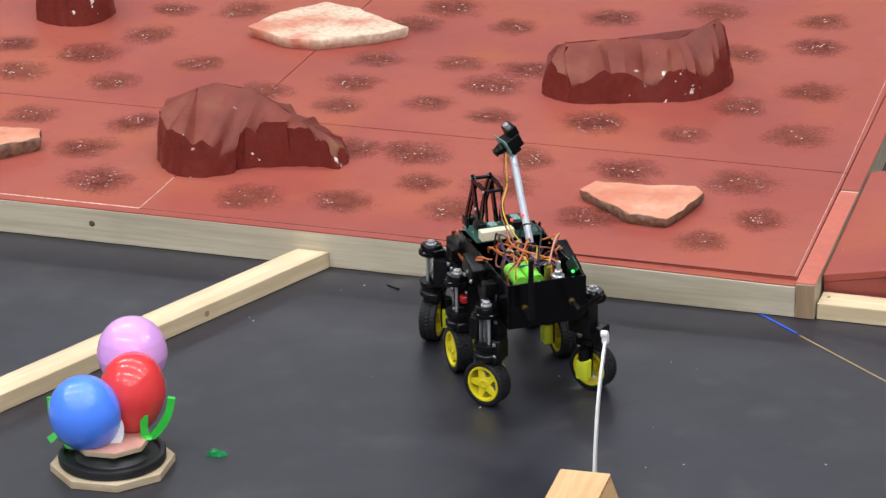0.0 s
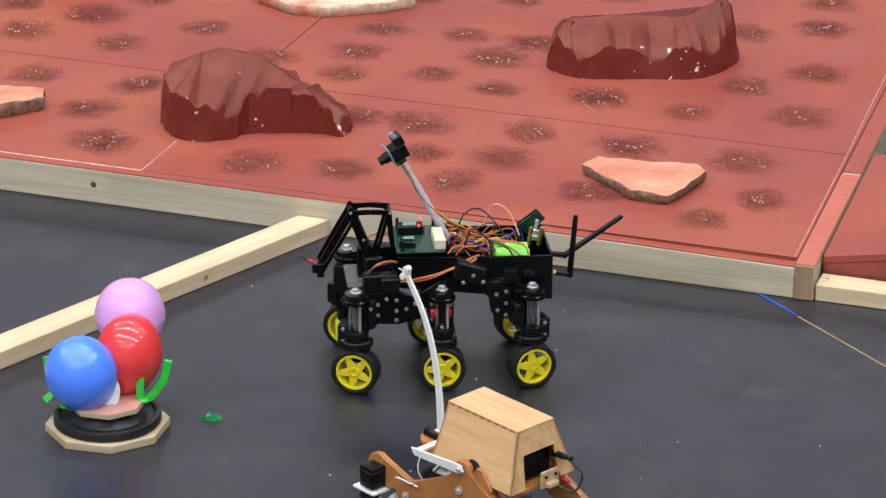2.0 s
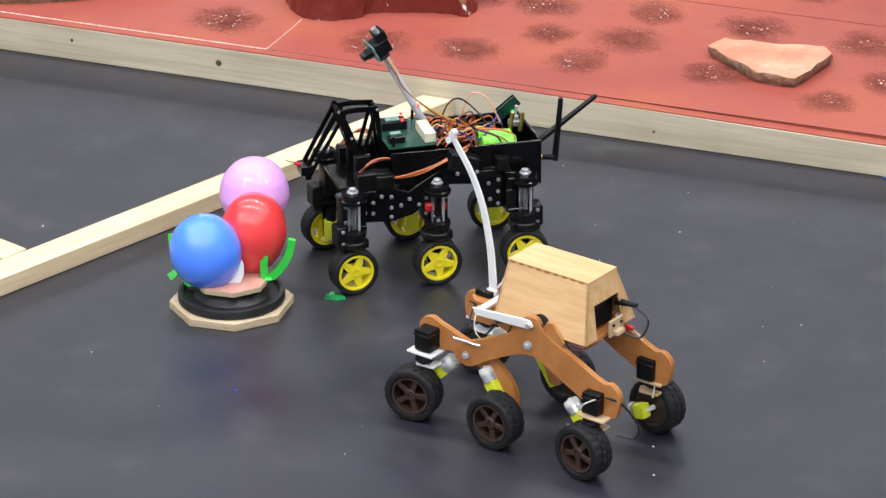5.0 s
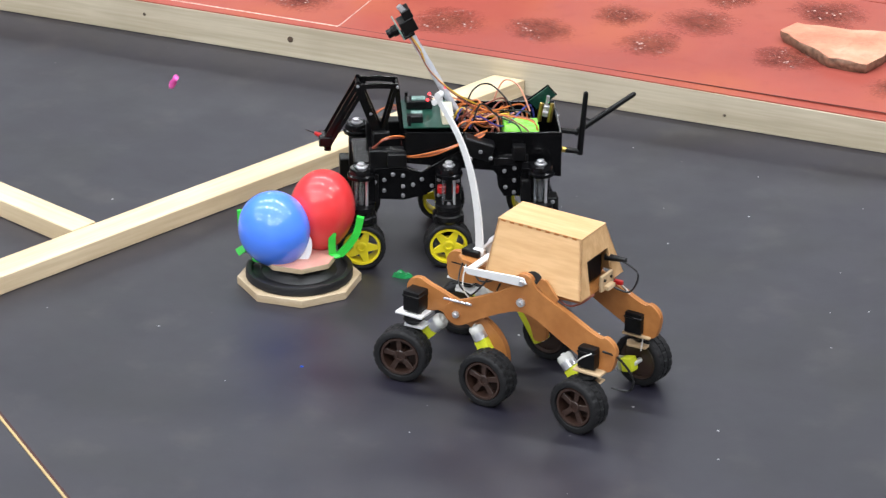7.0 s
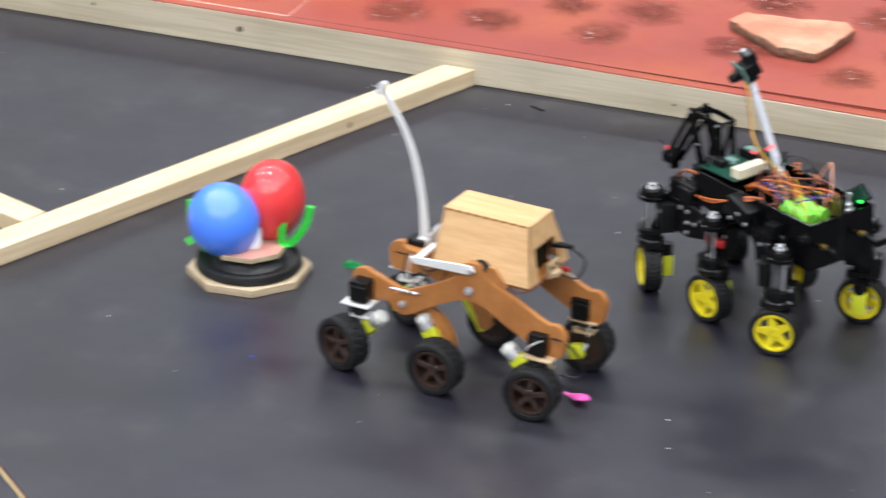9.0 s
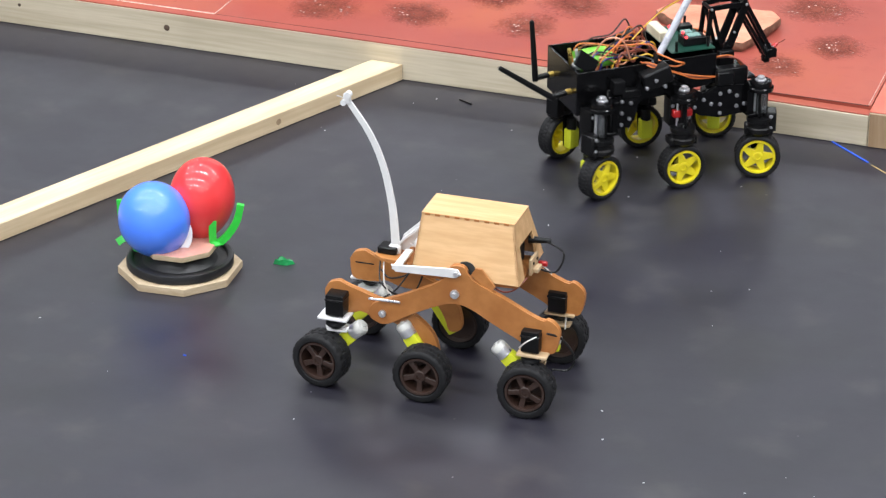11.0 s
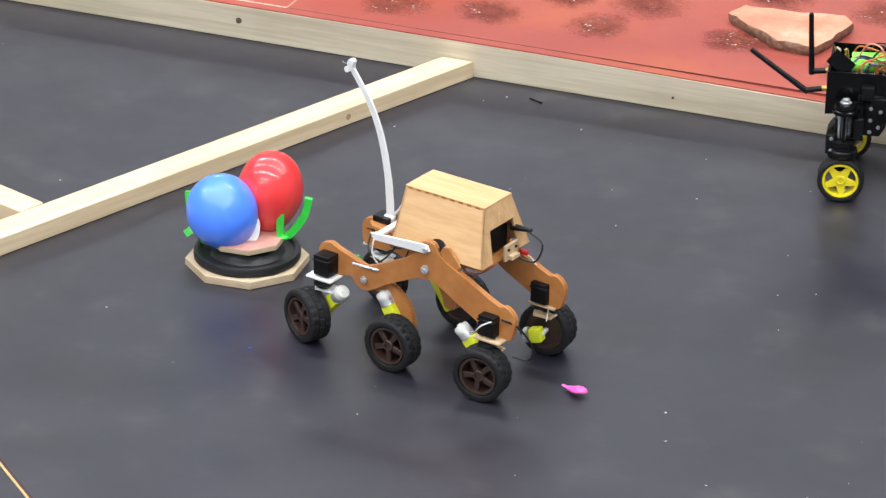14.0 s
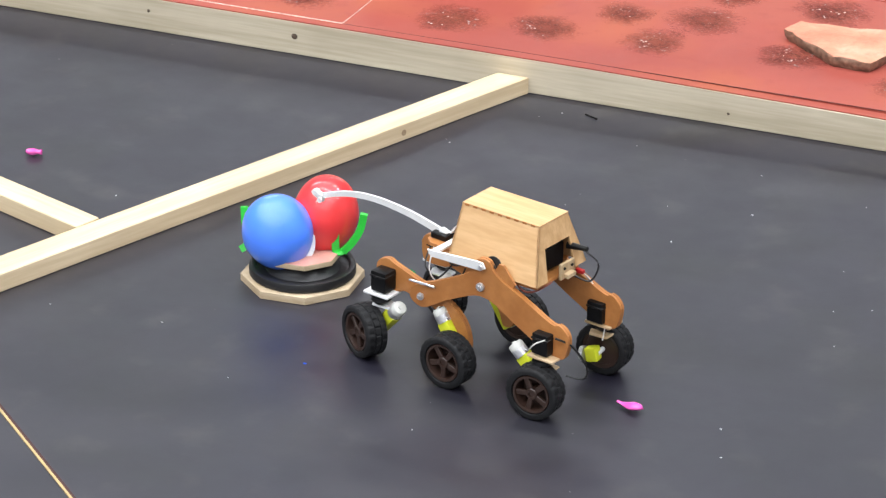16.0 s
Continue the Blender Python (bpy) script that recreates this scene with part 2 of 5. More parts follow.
def part(name, bm, material, parent, label="", smooth=True):
    return link_mesh(name, bm, material, parent, smooth, label)


def thing(name, m, label, category, group="", kind=""):
    ob = new(name)
    ob.empty_display_size = 0.05
    ob.matrix_world = m
    return tagged(ob, label, category, group, kind)


def add_box(bm, cx, cy, cz, sx, sy, sz, m=None, bev=0.0, seg=1):
    r = bmesh.ops.create_cube(bm, size=1, matrix=Matrix.Translation((cx, cy, cz)) @ Matrix.Diagonal((sx, sy, sz, 1)))
    vs = r["verts"]
    if bev:
        es = list({e for v in vs for e in v.link_edges})
        out = bmesh.ops.bevel(bm, geom=es, offset=bev, segments=seg, affect="EDGES", profile=0.6)
        vs = list({v for f in out["faces"] for v in f.verts} | {v for v in vs if v.is_valid})
    if m:
        bmesh.ops.transform(bm, matrix=m, verts=vs)
    return bm


def add_cyl(bm, p0, p1, r, seg=14, r2=None):
    p0, p1 = Vector(p0), Vector(p1)
    d = p1 - p0
    m = Matrix.Translation((p0 + p1) / 2) @ d.to_track_quat("Z", "Y").to_matrix().to_4x4()
    bmesh.ops.create_cone(bm, cap_ends=True, segments=seg, radius1=r, radius2=r if r2 is None else r2, depth=d.length, matrix=m)
    return bm


def add_prism(bm, pts, y0, y1, axis="y", bev=0.0):
    """A plate with the outline pts, thick from y0 to y1; axis y: pts are (x, z); axis z: pts are (x, y); axis x: (y, z)."""
    def put(a, b, c):
        return (a, c, b) if axis == "y" else (a, b, c) if axis == "z" else (c, a, b)
    lo = [bm.verts.new(put(a, b, y0)) for a, b in pts]
    hi = [bm.verts.new(put(a, b, y1)) for a, b in pts]
    fs = [bm.faces.new(lo), bm.faces.new(hi[::-1])]
    k = len(pts)
    for i in range(k):
        fs.append(bm.faces.new((lo[i], hi[i], hi[(i + 1) % k], lo[(i + 1) % k])))
    if bev:
        es = list(set(fs[0].edges) | set(fs[1].edges))
        bmesh.ops.bevel(bm, geom=es, offset=bev, segments=1, affect="EDGES")
    return bm


def add_tube(bm, pts, r, seg=6, flat=None):
    """A rod along pts; flat: (half width, half thickness, side vector) for a strip."""
    pts = [Vector(p) for p in pts]
    rings = []
    for i, p in enumerate(pts):
        d = (pts[min(i + 1, len(pts) - 1)] - pts[max(i - 1, 0)]).normalized()
        ref = Vector(flat[2]) if flat else (Vector((0, 0, 1)) if abs(d.z) < 0.9 else Vector((1, 0, 0)))
        a = (ref - d * ref.dot(d)).normalized()
        b = d.cross(a)
        if flat:
            w = flat[0](i / (len(pts) - 1)) if callable(flat[0]) else flat[0]
            ring = [p + a * w * s + b * flat[1] * q for s, q in ((1, 1), (-1, 1), (-1, -1), (1, -1))]
        else:
            ring = [p + (a * math.cos(2 * math.pi * j / seg) + b * math.sin(2 * math.pi * j / seg)) * r for j in range(seg)]
        rings.append([bm.verts.new(v) for v in ring])
    k = len(rings[0])
    for r0, r1 in zip(rings, rings[1:]):
        for j in range(k):
            bm.faces.new((r0[j], r0[(j + 1) % k], r1[(j + 1) % k], r1[j]))
    bm.faces.new(rings[0][::-1])
    bm.faces.new(rings[-1])
    return bm


def add_lathe(bm, profile, seg=24, m=None, close=False):
    """Turns (radius, height) round z; m places it."""
    rings = []
    for r, h in profile:
        if r < 1e-6:
            rings.append([bm.verts.new((0, 0, h))])
        else:
            rings.append([bm.verts.new((r * math.cos(2 * math.pi * j / seg), r * math.sin(2 * math.pi * j / seg), h)) for j in range(seg)])
    pairs = list(zip(rings, rings[1:])) + ([(rings[-1], rings[0])] if close else [])
    for a, b in pairs:
        for j in range(seg):
            q = [a[j % len(a)], a[(j + 1) % len(a)], b[(j + 1) % len(b)], b[j % len(b)]]
            q = list(dict.fromkeys(q))
            if len(q) > 2:
                bm.faces.new(q)
    if m:
        bmesh.ops.transform(bm, matrix=m, verts=[v for ring in rings for v in ring])
    return bm


def spline(pts, k=6):
    """A smooth line through pts."""
    pts = [Vector(p) for p in pts]
    out = []
    for i in range(len(pts) - 1):
        p0, p1, p2, p3 = pts[max(i - 1, 0)], pts[i], pts[i + 1], pts[min(i + 2, len(pts) - 1)]
        for j in range(k):
            t = j / k
            out.append(0.5 * (2 * p1 + (p2 - p0) * t + (2 * p0 - 5 * p1 + 4 * p2 - p3) * t * t + (3 * p1 - p0 - 3 * p2 + p3) * t ** 3))
    return out + [pts[-1]]


# ---- the large structure ----
MZ = 0.057  # top of the red board


def structure():
    bm = bmesh.new()
    add_box(bm, -2, 4.5, -0.02, 28, 41, 0.04)
    tagged(link_mesh("floor", bm, BOARD), "black matt board floor with dust and scuffs", "floor", kind="structure")
    for name, x, y, sx, sy in (("wall_north", -2, 25.1, 28.4, 0.2), ("wall_south", -2, -16.1, 28.4, 0.2), ("wall_east", 12.1, 4.5, 0.2, 41), ("wall_west", -16.1, 4.5, 0.2, 41)):
        bm = bmesh.new()
        add_box(bm, x, y, 3.5, sx, sy, 7)
        tagged(link_mesh(name, bm, HALL), "plain pale grey hall wall", "wall", kind="structure")
    # unseen; dark to cut bounce light and darken the near floor's reflection
    bm = bmesh.new()
    add_box(bm, -2, 4.5, 7.1, 28.4, 41.4, 0.2)
    tagged(link_mesh("ceiling", bm, ROOF), "unseen dark hall ceiling", "ceiling", kind="structure")

    # the red landscape: painted boards on a timber frame
    lands = thing("red_landscape", pose(0, 0, 0), "raised board landscape painted rusty red with sandy clouds", "landscape", kind="structure")
    boards = ((-2.6, -0.3305, 0.022, 0.4715), (-0.3285, 0.739, 0.022, 0.4715), (-2.6, -0.3305, 0.4745, 2.2), (-0.3285, 0.739, 0.4745, 2.2))
    lean = math.tan(radians(2.3))  # the right-hand edge runs slightly askew
    for x0, x1, y0, y1 in boards:
        k = lean if x1 > 0 else 0
        bm = bmesh.new()
        add_prism(bm, [(x0, y0), (x1 - k * y0, y0), (x1 - k * y1, y1), (x0, y1)], MZ - 0.010, MZ, "z")
        part("board", bm, MARS, lands, smooth=False)
    bm = bmesh.new()
    add_prism(bm, [(-2.6, 0.03), (0.737, 0.03), (0.65, 2.15), (-2.6, 2.15)], MZ - 0.024, MZ - 0.0115, "z")
    part("underlay", bm, SEAM, lands, smooth=False)
    bm = bmesh.new()
    add_tube(bm, spline([(-1.2, 0.0205, MZ + 0.0002), (-0.8, 0.021, MZ), (-0.33, 0.0205, MZ)]), 0.0016, 5)
    add_tube(bm, spline([(-0.3295, 0.022, MZ), (-0.329, 0.1, MZ), (-0.3295, 0.165, MZ)]), 0.0012, 5)
    add_tube(bm, spline([(0.734, 0.022, MZ), (0.7265, 0.2, MZ), (0.7135, 0.5, MZ), (0.7005, 0.75, MZ), (0.674, 1.3, MZ)]), 0.0008, 5)
    part("chipped_edge", bm, SEAM_PALE, lands)
    bm = bmesh.new()
    add_tube(bm, spline([(-0.33, 0.0205, MZ), (0.0, 0.0212, MZ + 0.0002), (0.4, 0.0203, MZ), (0.735, 0.0208, MZ)]), 0.0006, 5)
    part("paint_crack", bm, SEAM, lands)

    rail = thing("curb_rail", pose(0, 0, 0), "weathered pine rail edging the red landscape", "rail", kind="structure")
    bm = bmesh.new()
    add_prism(bm, [(-2.6, 0), (0.74, 0), (0.74, 0.049), (0.1, 0.055), (-2.6, 0.055)], 0, 0.019, "y", 0.0012)
    part("plank", bm, PINE_AGED, rail, smooth=False)
    bm = bmesh.new()
    add_prism(bm, [(-2.6, 0.0552), (0.1, 0.0552), (0.74, 0.0492), (0.74, 0.0512), (0.1, 0.0572), (-2.6, 0.0572)], 0.0012, 0.0214, "y", 0.0003)
    part("painted_top", bm, MARS, rail, "red paint on the rail's top edge", smooth=False)
    for x, z, r in ((-0.404, 0.0308, 0.0052), (-0.665, 0.034, 0.0028), (0.325, 0.02, 0.0022)):
        bm = bmesh.new()
        add_lathe(bm, [(0, 0.0012), (r * 0.6, 0.001), (r, 0.0002), (r, -0.002)], 14, Matrix.Translation((x, 0, z)) @ pose(0, 0, 0, 90, 0, 0))
        part("knot", bm, KNOT, rail, "dark round knot")

    post = thing("cross_rail", pose(0.7555, 0, 0, 0, 0, 2.3), "timber rail with red painted top and bare end grain", "rail", kind="structure")
    bm = bmesh.new()
    add_box(bm, 0, 1.1, 0.0275, 0.029, 2.2, 0.055, bev=0.001)
    part("timber", bm, PINE_AGED, post, smooth=False)
    bm = bmesh.new()
    add_box(bm, 0, 0.195, 0.0562, 0.030, 0.39, 0.002, bev=0.0007)
    part("painted_top", bm, RED_STRIPE, post, "fresh orange-red paint on top", smooth=False)
    bm = bmesh.new()
    add_box(bm, 0, 1.3, 0.0560, 0.030, 1.8, 0.0018, bev=0.0006)
    part("painted_top", bm, MARS, post, smooth=False)
    bm = bmesh.new()
    add_box(bm, 0, -0.0008, 0.0275, 0.027, 0.0016, 0.053)
    part("end_grain", bm, PINE_END, post, smooth=False)

    low = thing("low_rail", pose(0.7725, 0, 0), "clean pale pine rail before the ramp", "rail", kind="structure")
    bm = bmesh.new()
    add_box(bm, 0.8, 0.0270, 0.0130, 1.6, 0.048, 0.026, bev=0.0012)
    part("timber", bm, PINE, low, smooth=False)
    bm = bmesh.new()
    add_lathe(bm, [(0, 0.0004), (0.0025, 0.0003)], 10, pose(0.012, 0.03, 0.026))
    part("nail_hole", bm, KNOT, low)
    ramp_ob = thing("ramp", pose(0.7715, 0.0535, 0, 0, 0, 2.3), "red painted board ramp rising away from the landscape", "ramp", kind="structure")
    bm = bmesh.new()
    add_prism(bm, [(0.0, 0.040), (0.0, 0.052), (0.60, 0.152), (0.60, 0.140)], 0, 0.45, "y", 0.0008)
    part("ramp_board", bm, MARS, ramp_ob, smooth=False)
    for y in (0.001, 0.431):
        bm = bmesh.new()
        add_prism(bm, [(0.001, 0.0), (0.001, 0.0395), (0.599, 0.1393), (0.599, 0.0)], y, y + 0.018, "y")
        part("side_board", bm, RED_DARK, ramp_ob, "dark red side board", smooth=False)

    # beams that lie on the floor
    d = Vector((-0.912, -2.20, 0)).normalized()
    ang = math.degrees(math.atan2(d.y, d.x))
    beam = thing("floor_beam", pose(0.0, 0.0, 0, 0, 0, ang), "planed pale pine beam lying on the black floor", "beam", kind="structure")
    bm = bmesh.new()
    w = 0.048
    bm_pts = [(0.003, 0), (0.003 + w * 0.39, -w), (1.75, -w), (1.75, 0)]
    add_prism(bm, bm_pts, 0, 0.0274, "z", 0.0012)
    part("timber", bm, PINE, beam, smooth=False)
    for u, v, r in ((0.275, 0.0005, 0.005), ):
        bm = bmesh.new()
        add_lathe(bm, [(0, 0.0006), (r, 0.0002), (r, -0.001)], 12, Matrix.Translation((u, 0, 0.013)) @ pose(0, 0, 0, -90, 0, 0))
        part("knot", bm, PINE_END, beam)
    two = thing("floor_beam", pose(-0.3775, -0.785, 0, 0, 0, 160.0), "pale pine beam butting another beam on the floor", "beam", kind="structure")
    bm = bmesh.new()
    add_box(bm, 0.402, -0.022, 0.0137, 0.80, 0.044, 0.0274, bev=0.0012)
    part("timber", bm, PINE, two, smooth=False)

    tape = thing("floor_seam", pose(0.687, -0.001, 0, 0, 0, -39.8), "blue tape line with a dark gap in the floor", "seam", kind="structure")
    bm = bmesh.new()
    add_box(bm, 0.045, 0, 0.0006, 0.09, 0.003, 0.0012)
    part("tape", bm, BLUE_TAPE, tape, smooth=False)
    bm = bmesh.new()
    add_box(bm, 0.6, -0.001, 0.0005, 1.0, 0.0018, 0.001)
    part("edge", bm, BRASS, tape, smooth=False)
    gold = thing("floor_seam", pose(-0.232, -1.266, 0, 0, 0, -41.2), "thin straw-coloured board edge in the floor", "seam", kind="structure")
    bm = bmesh.new()
    add_box(bm, 0.1, 0, 0.0007, 1.2, 0.0035, 0.0014)
    part("edge", bm, BRASS, gold, smooth=False)
    bm = bmesh.new()
    add_box(bm, 0.1, 0.004, 0.0004, 1.2, 0.0035, 0.0008)
    part("gap", bm, SEAM, gold, smooth=False)


structure()


# ---- things on the landscape ----
def crater_mesh():
    bm = bmesh.new()
    rings, seg = 7, 22
    vs = [[bm.verts.new((0, 0, -0.0))]]
    for i in range(1, rings):
        r = 0.070 * i / (rings - 1)
        vs.append([bm.verts.new((r * math.cos(2 * math.pi * j / seg), r * math.sin(2 * math.pi * j / seg), 0.0026 * max(0, 1 - (r / 0.062) ** 2) * (0.5 + noise.noise((j * 1.3, i * 2.1, 0))) )) for j in range(seg)])
    for j in range(seg):
        bm.faces.new((vs[0][0], vs[1][j], vs[1][(j + 1) % seg]))
        for a, b in zip(vs[1:], vs[2:]):
            bm.faces.new((a[j], b[j], b[(j + 1) % seg], a[(j + 1) % seg]))
    me = bpy.data.meshes.new("crater")
    bm.to_mesh(me)
    bm.free()
    me.materials.append(GRIT)
    me.polygons.foreach_set("use_smooth", [True] * len(me.polygons))
    return me


CRATER = crater_mesh()
crater_rng = random.Random(5)


def crater_row(*xy):
    for x, y in zip(xy[::2], xy[1::2]):
        ob = new("crater", CRATER)
        k = crater_rng.uniform(1.0, 1.35)
        ob.matrix_world = pose(x, y, MZ + 0.0006, 0, 0, crater_rng.uniform(0, 360)) @ Matrix.Diagonal((k, k * crater_rng.uniform(0.85, 1.0), 1, 1))
        tagged(ob, "patch of dark gritty sand with white glints", "crater", "craters on the landscape")


crater_row(-0.178, 0.112, -0.442, 0.119, 0.564, 0.123, -0.028, 0.135, 0.153, 0.147)
crater_row(0.373, 0.174, 0.631, 0.233, 0.068, 0.246, -0.527, 0.255, -0.864, 0.369)
crater_row(0.015, 0.376, 0.564, 0.382, -0.684, 0.384, 0.374, 0.389, -0.493, 0.392)
crater_row(-0.187, 0.564, 0.421, 0.577, -0.616, 0.580, -0.977, 0.580, 0.083, 0.581)
crater_row(-0.80, 0.590, 0.258, 0.599, -0.041, 0.619, 0.604, 0.621, 0.20, 0.27)
crater_row(-0.203, 0.683, -0.503, 0.713, -0.718, 0.714, -0.876, 0.729, 0.036, 0.732)
crater_row(0.479, 0.739, -0.208, 0.818, 0.078, 0.831, -0.054, 0.834, -0.656, 0.842)
crater_row(0.584, 0.843, -0.667, 0.992, 0.414, 1.012, -0.202, 1.021, -0.538, 1.026)
crater_row(-0.023, 1.059, 0.537, 1.084, -0.168, 1.135, 0.139, 1.154, 0.520, 1.231, 0.311, 1.238)
crater_row(0.20, 0.40, -0.09, 0.37, -0.34, 0.60, -0.82, 0.15, -0.97, 0.25, -0.40, 1.20, -0.9, 1.05)


def rock(name, x, y, outline, wall, crest, label, seed, flute=0.5):
    """A mesa: wall(u) is the rim's height at the share u of the outline; crest: the line of peaks as (x, y, z)."""
    rng = random.Random(seed)
    pts = [Vector((a, b, 0)) for a, b in outline]
    ring = spline(pts + [pts[0]], 9)[:-1]
    k = len(ring)
    bm = bmesh.new()
    mid = sum(ring, Vector()) / k
    def nearest(p):
        best = None
        for a, b in zip(crest, crest[1:]):
            a, b = Vector(a), Vector(b)
            d = Vector((b.x - a.x, b.y - a.y))
            t = max(0, min(1, ((p.x - a.x) * d.x + (p.y - a.y) * d.y) / max(d.length_squared, 1e-9)))
            q = a.lerp(b, t)
            s = (p.xy - q.xy).length
            if best is None or s < best[0]:
                best = (s, q)
        return best[1]
    rows = []
    jag = [rng.uniform(-0.35, 0.35) + 1.1 * noise.noise(Vector((i * 0.45, seed, 2.0))) for i in range(k)]
    for f in (0.0, 0.4, 0.8, 1.0):
        rows.append([Vector((p.x, p.y, 0)) + (mid - p).normalized() * 0.009 * f + Vector((0, 0, f * (wall(i / k) + 0.007 * jag[i]))) + Vector((noise.noise(p * 60 + Vector((0, 0, f * 3))), noise.noise(p * 60 + Vector((5, 0, f * 3))), 0)) * 0.004 for i, p in enumerate(ring)])
    rim = rows[-1]
    for f in (0.2, 0.45, 0.7, 0.9, 1.0):
        row = []
        for i, p in enumerate(rim):
            q = nearest(p)
            v = p.lerp(q, f)
            v.z = p.z + (q.z - p.z) * f ** 0.85 + 0.006 * noise.noise(Vector((p.x * 45, p.y * 45, f * 1.5))) * (1 - f * 0.5)
            row.append(v)
        rows.append(row)
    for j, row in enumerate(rows[1:-2]):
        for i, v in enumerate(row):
            v += (v - mid).normalized() * (0.0075 * noise.noise(Vector((i * 0.55, seed, 0.3))) + 0.0045 * noise.noise(Vector((i * 1.7, seed, 0.9)))) * (1.0 if j < 3 else flute)
    vv = [[bm.verts.new(p) for p in r] for r in rows]
    for a, b in zip(vv, vv[1:]):
        for j in range(k):
            bm.faces.new((a[j], a[(j + 1) % k], b[(j + 1) % k], b[j]))
    # close the crest: fan each rim point's last step to the line's own points
    for j in range(k):
        a, b = vv[-1][j], vv[-1][(j + 1) % k]
        if (a.co - b.co).length > 0.004:
            c = Vector(min(crest, key=lambda q: (Vector(q) - (a.co + b.co) / 2).length))
            if (c - a.co).length > 0.001 and (c - b.co).length > 0.001:
                bm.faces.new((a, b, bm.verts.new(c)))
    bmesh.ops.remove_doubles(bm, verts=bm.verts[:], dist=0.0012)
    top = [e for e in bm.edges if e.is_boundary and e.verts[0].co.z > 0.03]
    bmesh.ops.triangle_fill(bm, edges=top, use_beauty=True)
    bmesh.ops.recalc_face_normals(bm, faces=bm.faces[:])
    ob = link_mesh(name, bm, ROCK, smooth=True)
    ob.matrix_world = pose(x, y, MZ)
    return tagged(ob, label, "rock")


def steps_between(values, u):
    """The value at the share u of an even row of values."""
    f = u * (len(values) - 1)
    i = min(int(f), len(values) - 2)
    return values[i] + (values[i + 1] - values[i]) * (f - i)


def rocks():
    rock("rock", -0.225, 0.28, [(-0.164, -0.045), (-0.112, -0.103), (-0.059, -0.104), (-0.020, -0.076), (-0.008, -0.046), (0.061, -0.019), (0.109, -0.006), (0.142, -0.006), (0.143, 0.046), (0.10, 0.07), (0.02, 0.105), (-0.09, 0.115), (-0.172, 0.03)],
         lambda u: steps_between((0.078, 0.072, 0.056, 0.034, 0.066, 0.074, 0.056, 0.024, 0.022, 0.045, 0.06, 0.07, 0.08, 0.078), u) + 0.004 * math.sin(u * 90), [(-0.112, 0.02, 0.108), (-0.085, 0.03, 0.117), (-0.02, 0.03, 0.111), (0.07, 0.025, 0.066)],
         "dark red painted rock with lighter sloping top", 3, 0.12)
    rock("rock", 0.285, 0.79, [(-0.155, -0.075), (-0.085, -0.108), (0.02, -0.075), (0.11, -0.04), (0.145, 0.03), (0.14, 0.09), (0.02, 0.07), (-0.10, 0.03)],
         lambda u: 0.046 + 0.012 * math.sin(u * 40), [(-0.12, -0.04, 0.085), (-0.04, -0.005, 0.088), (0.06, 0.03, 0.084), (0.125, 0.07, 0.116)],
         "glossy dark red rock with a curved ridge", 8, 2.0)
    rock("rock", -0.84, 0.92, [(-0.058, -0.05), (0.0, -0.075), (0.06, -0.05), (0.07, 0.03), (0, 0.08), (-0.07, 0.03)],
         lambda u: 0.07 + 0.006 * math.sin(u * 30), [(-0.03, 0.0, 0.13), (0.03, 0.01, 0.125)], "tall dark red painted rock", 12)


def slab(x, y, rz, tilt, outline, thick, mat, label, seed):
    rng = random.Random(seed)
    pts = [Vector((a, b, 0)) for a, b in outline]
    ring = []
    for a, b in zip(pts, pts[1:] + pts[:1]):
        k = max(2, int((b - a).length / 0.012))
        for i in range(k):
            p = a.lerp(b, i / k)
            ring.append(p + Vector((rng.uniform(-1, 1), rng.uniform(-1, 1), 0)) * 0.0014)
    mid = sum(ring, Vector()) / len(ring)
    k = len(ring)
    prof = ((0.94, 0.0), (0.985, 0.3), (1.0, 0.65), (0.992, 0.93), (0.97, 1.0), (0.8, 1.02), (0.55, 1.04), (0.3, 1.03), (0.1, 1.02))
    bm = bmesh.new()
    rows = []
    for s, h in prof:
        rows.append([bm.verts.new(mid + (p - mid) * (s + 0.02 * noise.noise(p * 70 + Vector((0, 0, h * 3)))) + Vector((0, 0, thick * h + (0.0025 * noise.noise(p * 40 * s) if h > 0.9 else 0)))) for p in ring])
    for a, b in zip(rows, rows[1:]):
        for j in range(k):
            bm.faces.new((a[j], a[(j + 1) % k], b[(j + 1) % k], b[j]))
    bm.faces.new(rows[-1])
    bm.faces.new(rows[0][::-1])
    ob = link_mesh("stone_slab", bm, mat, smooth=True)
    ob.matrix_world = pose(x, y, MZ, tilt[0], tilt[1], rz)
    return tagged(ob, label, "stone", "flat stones on the landscape")


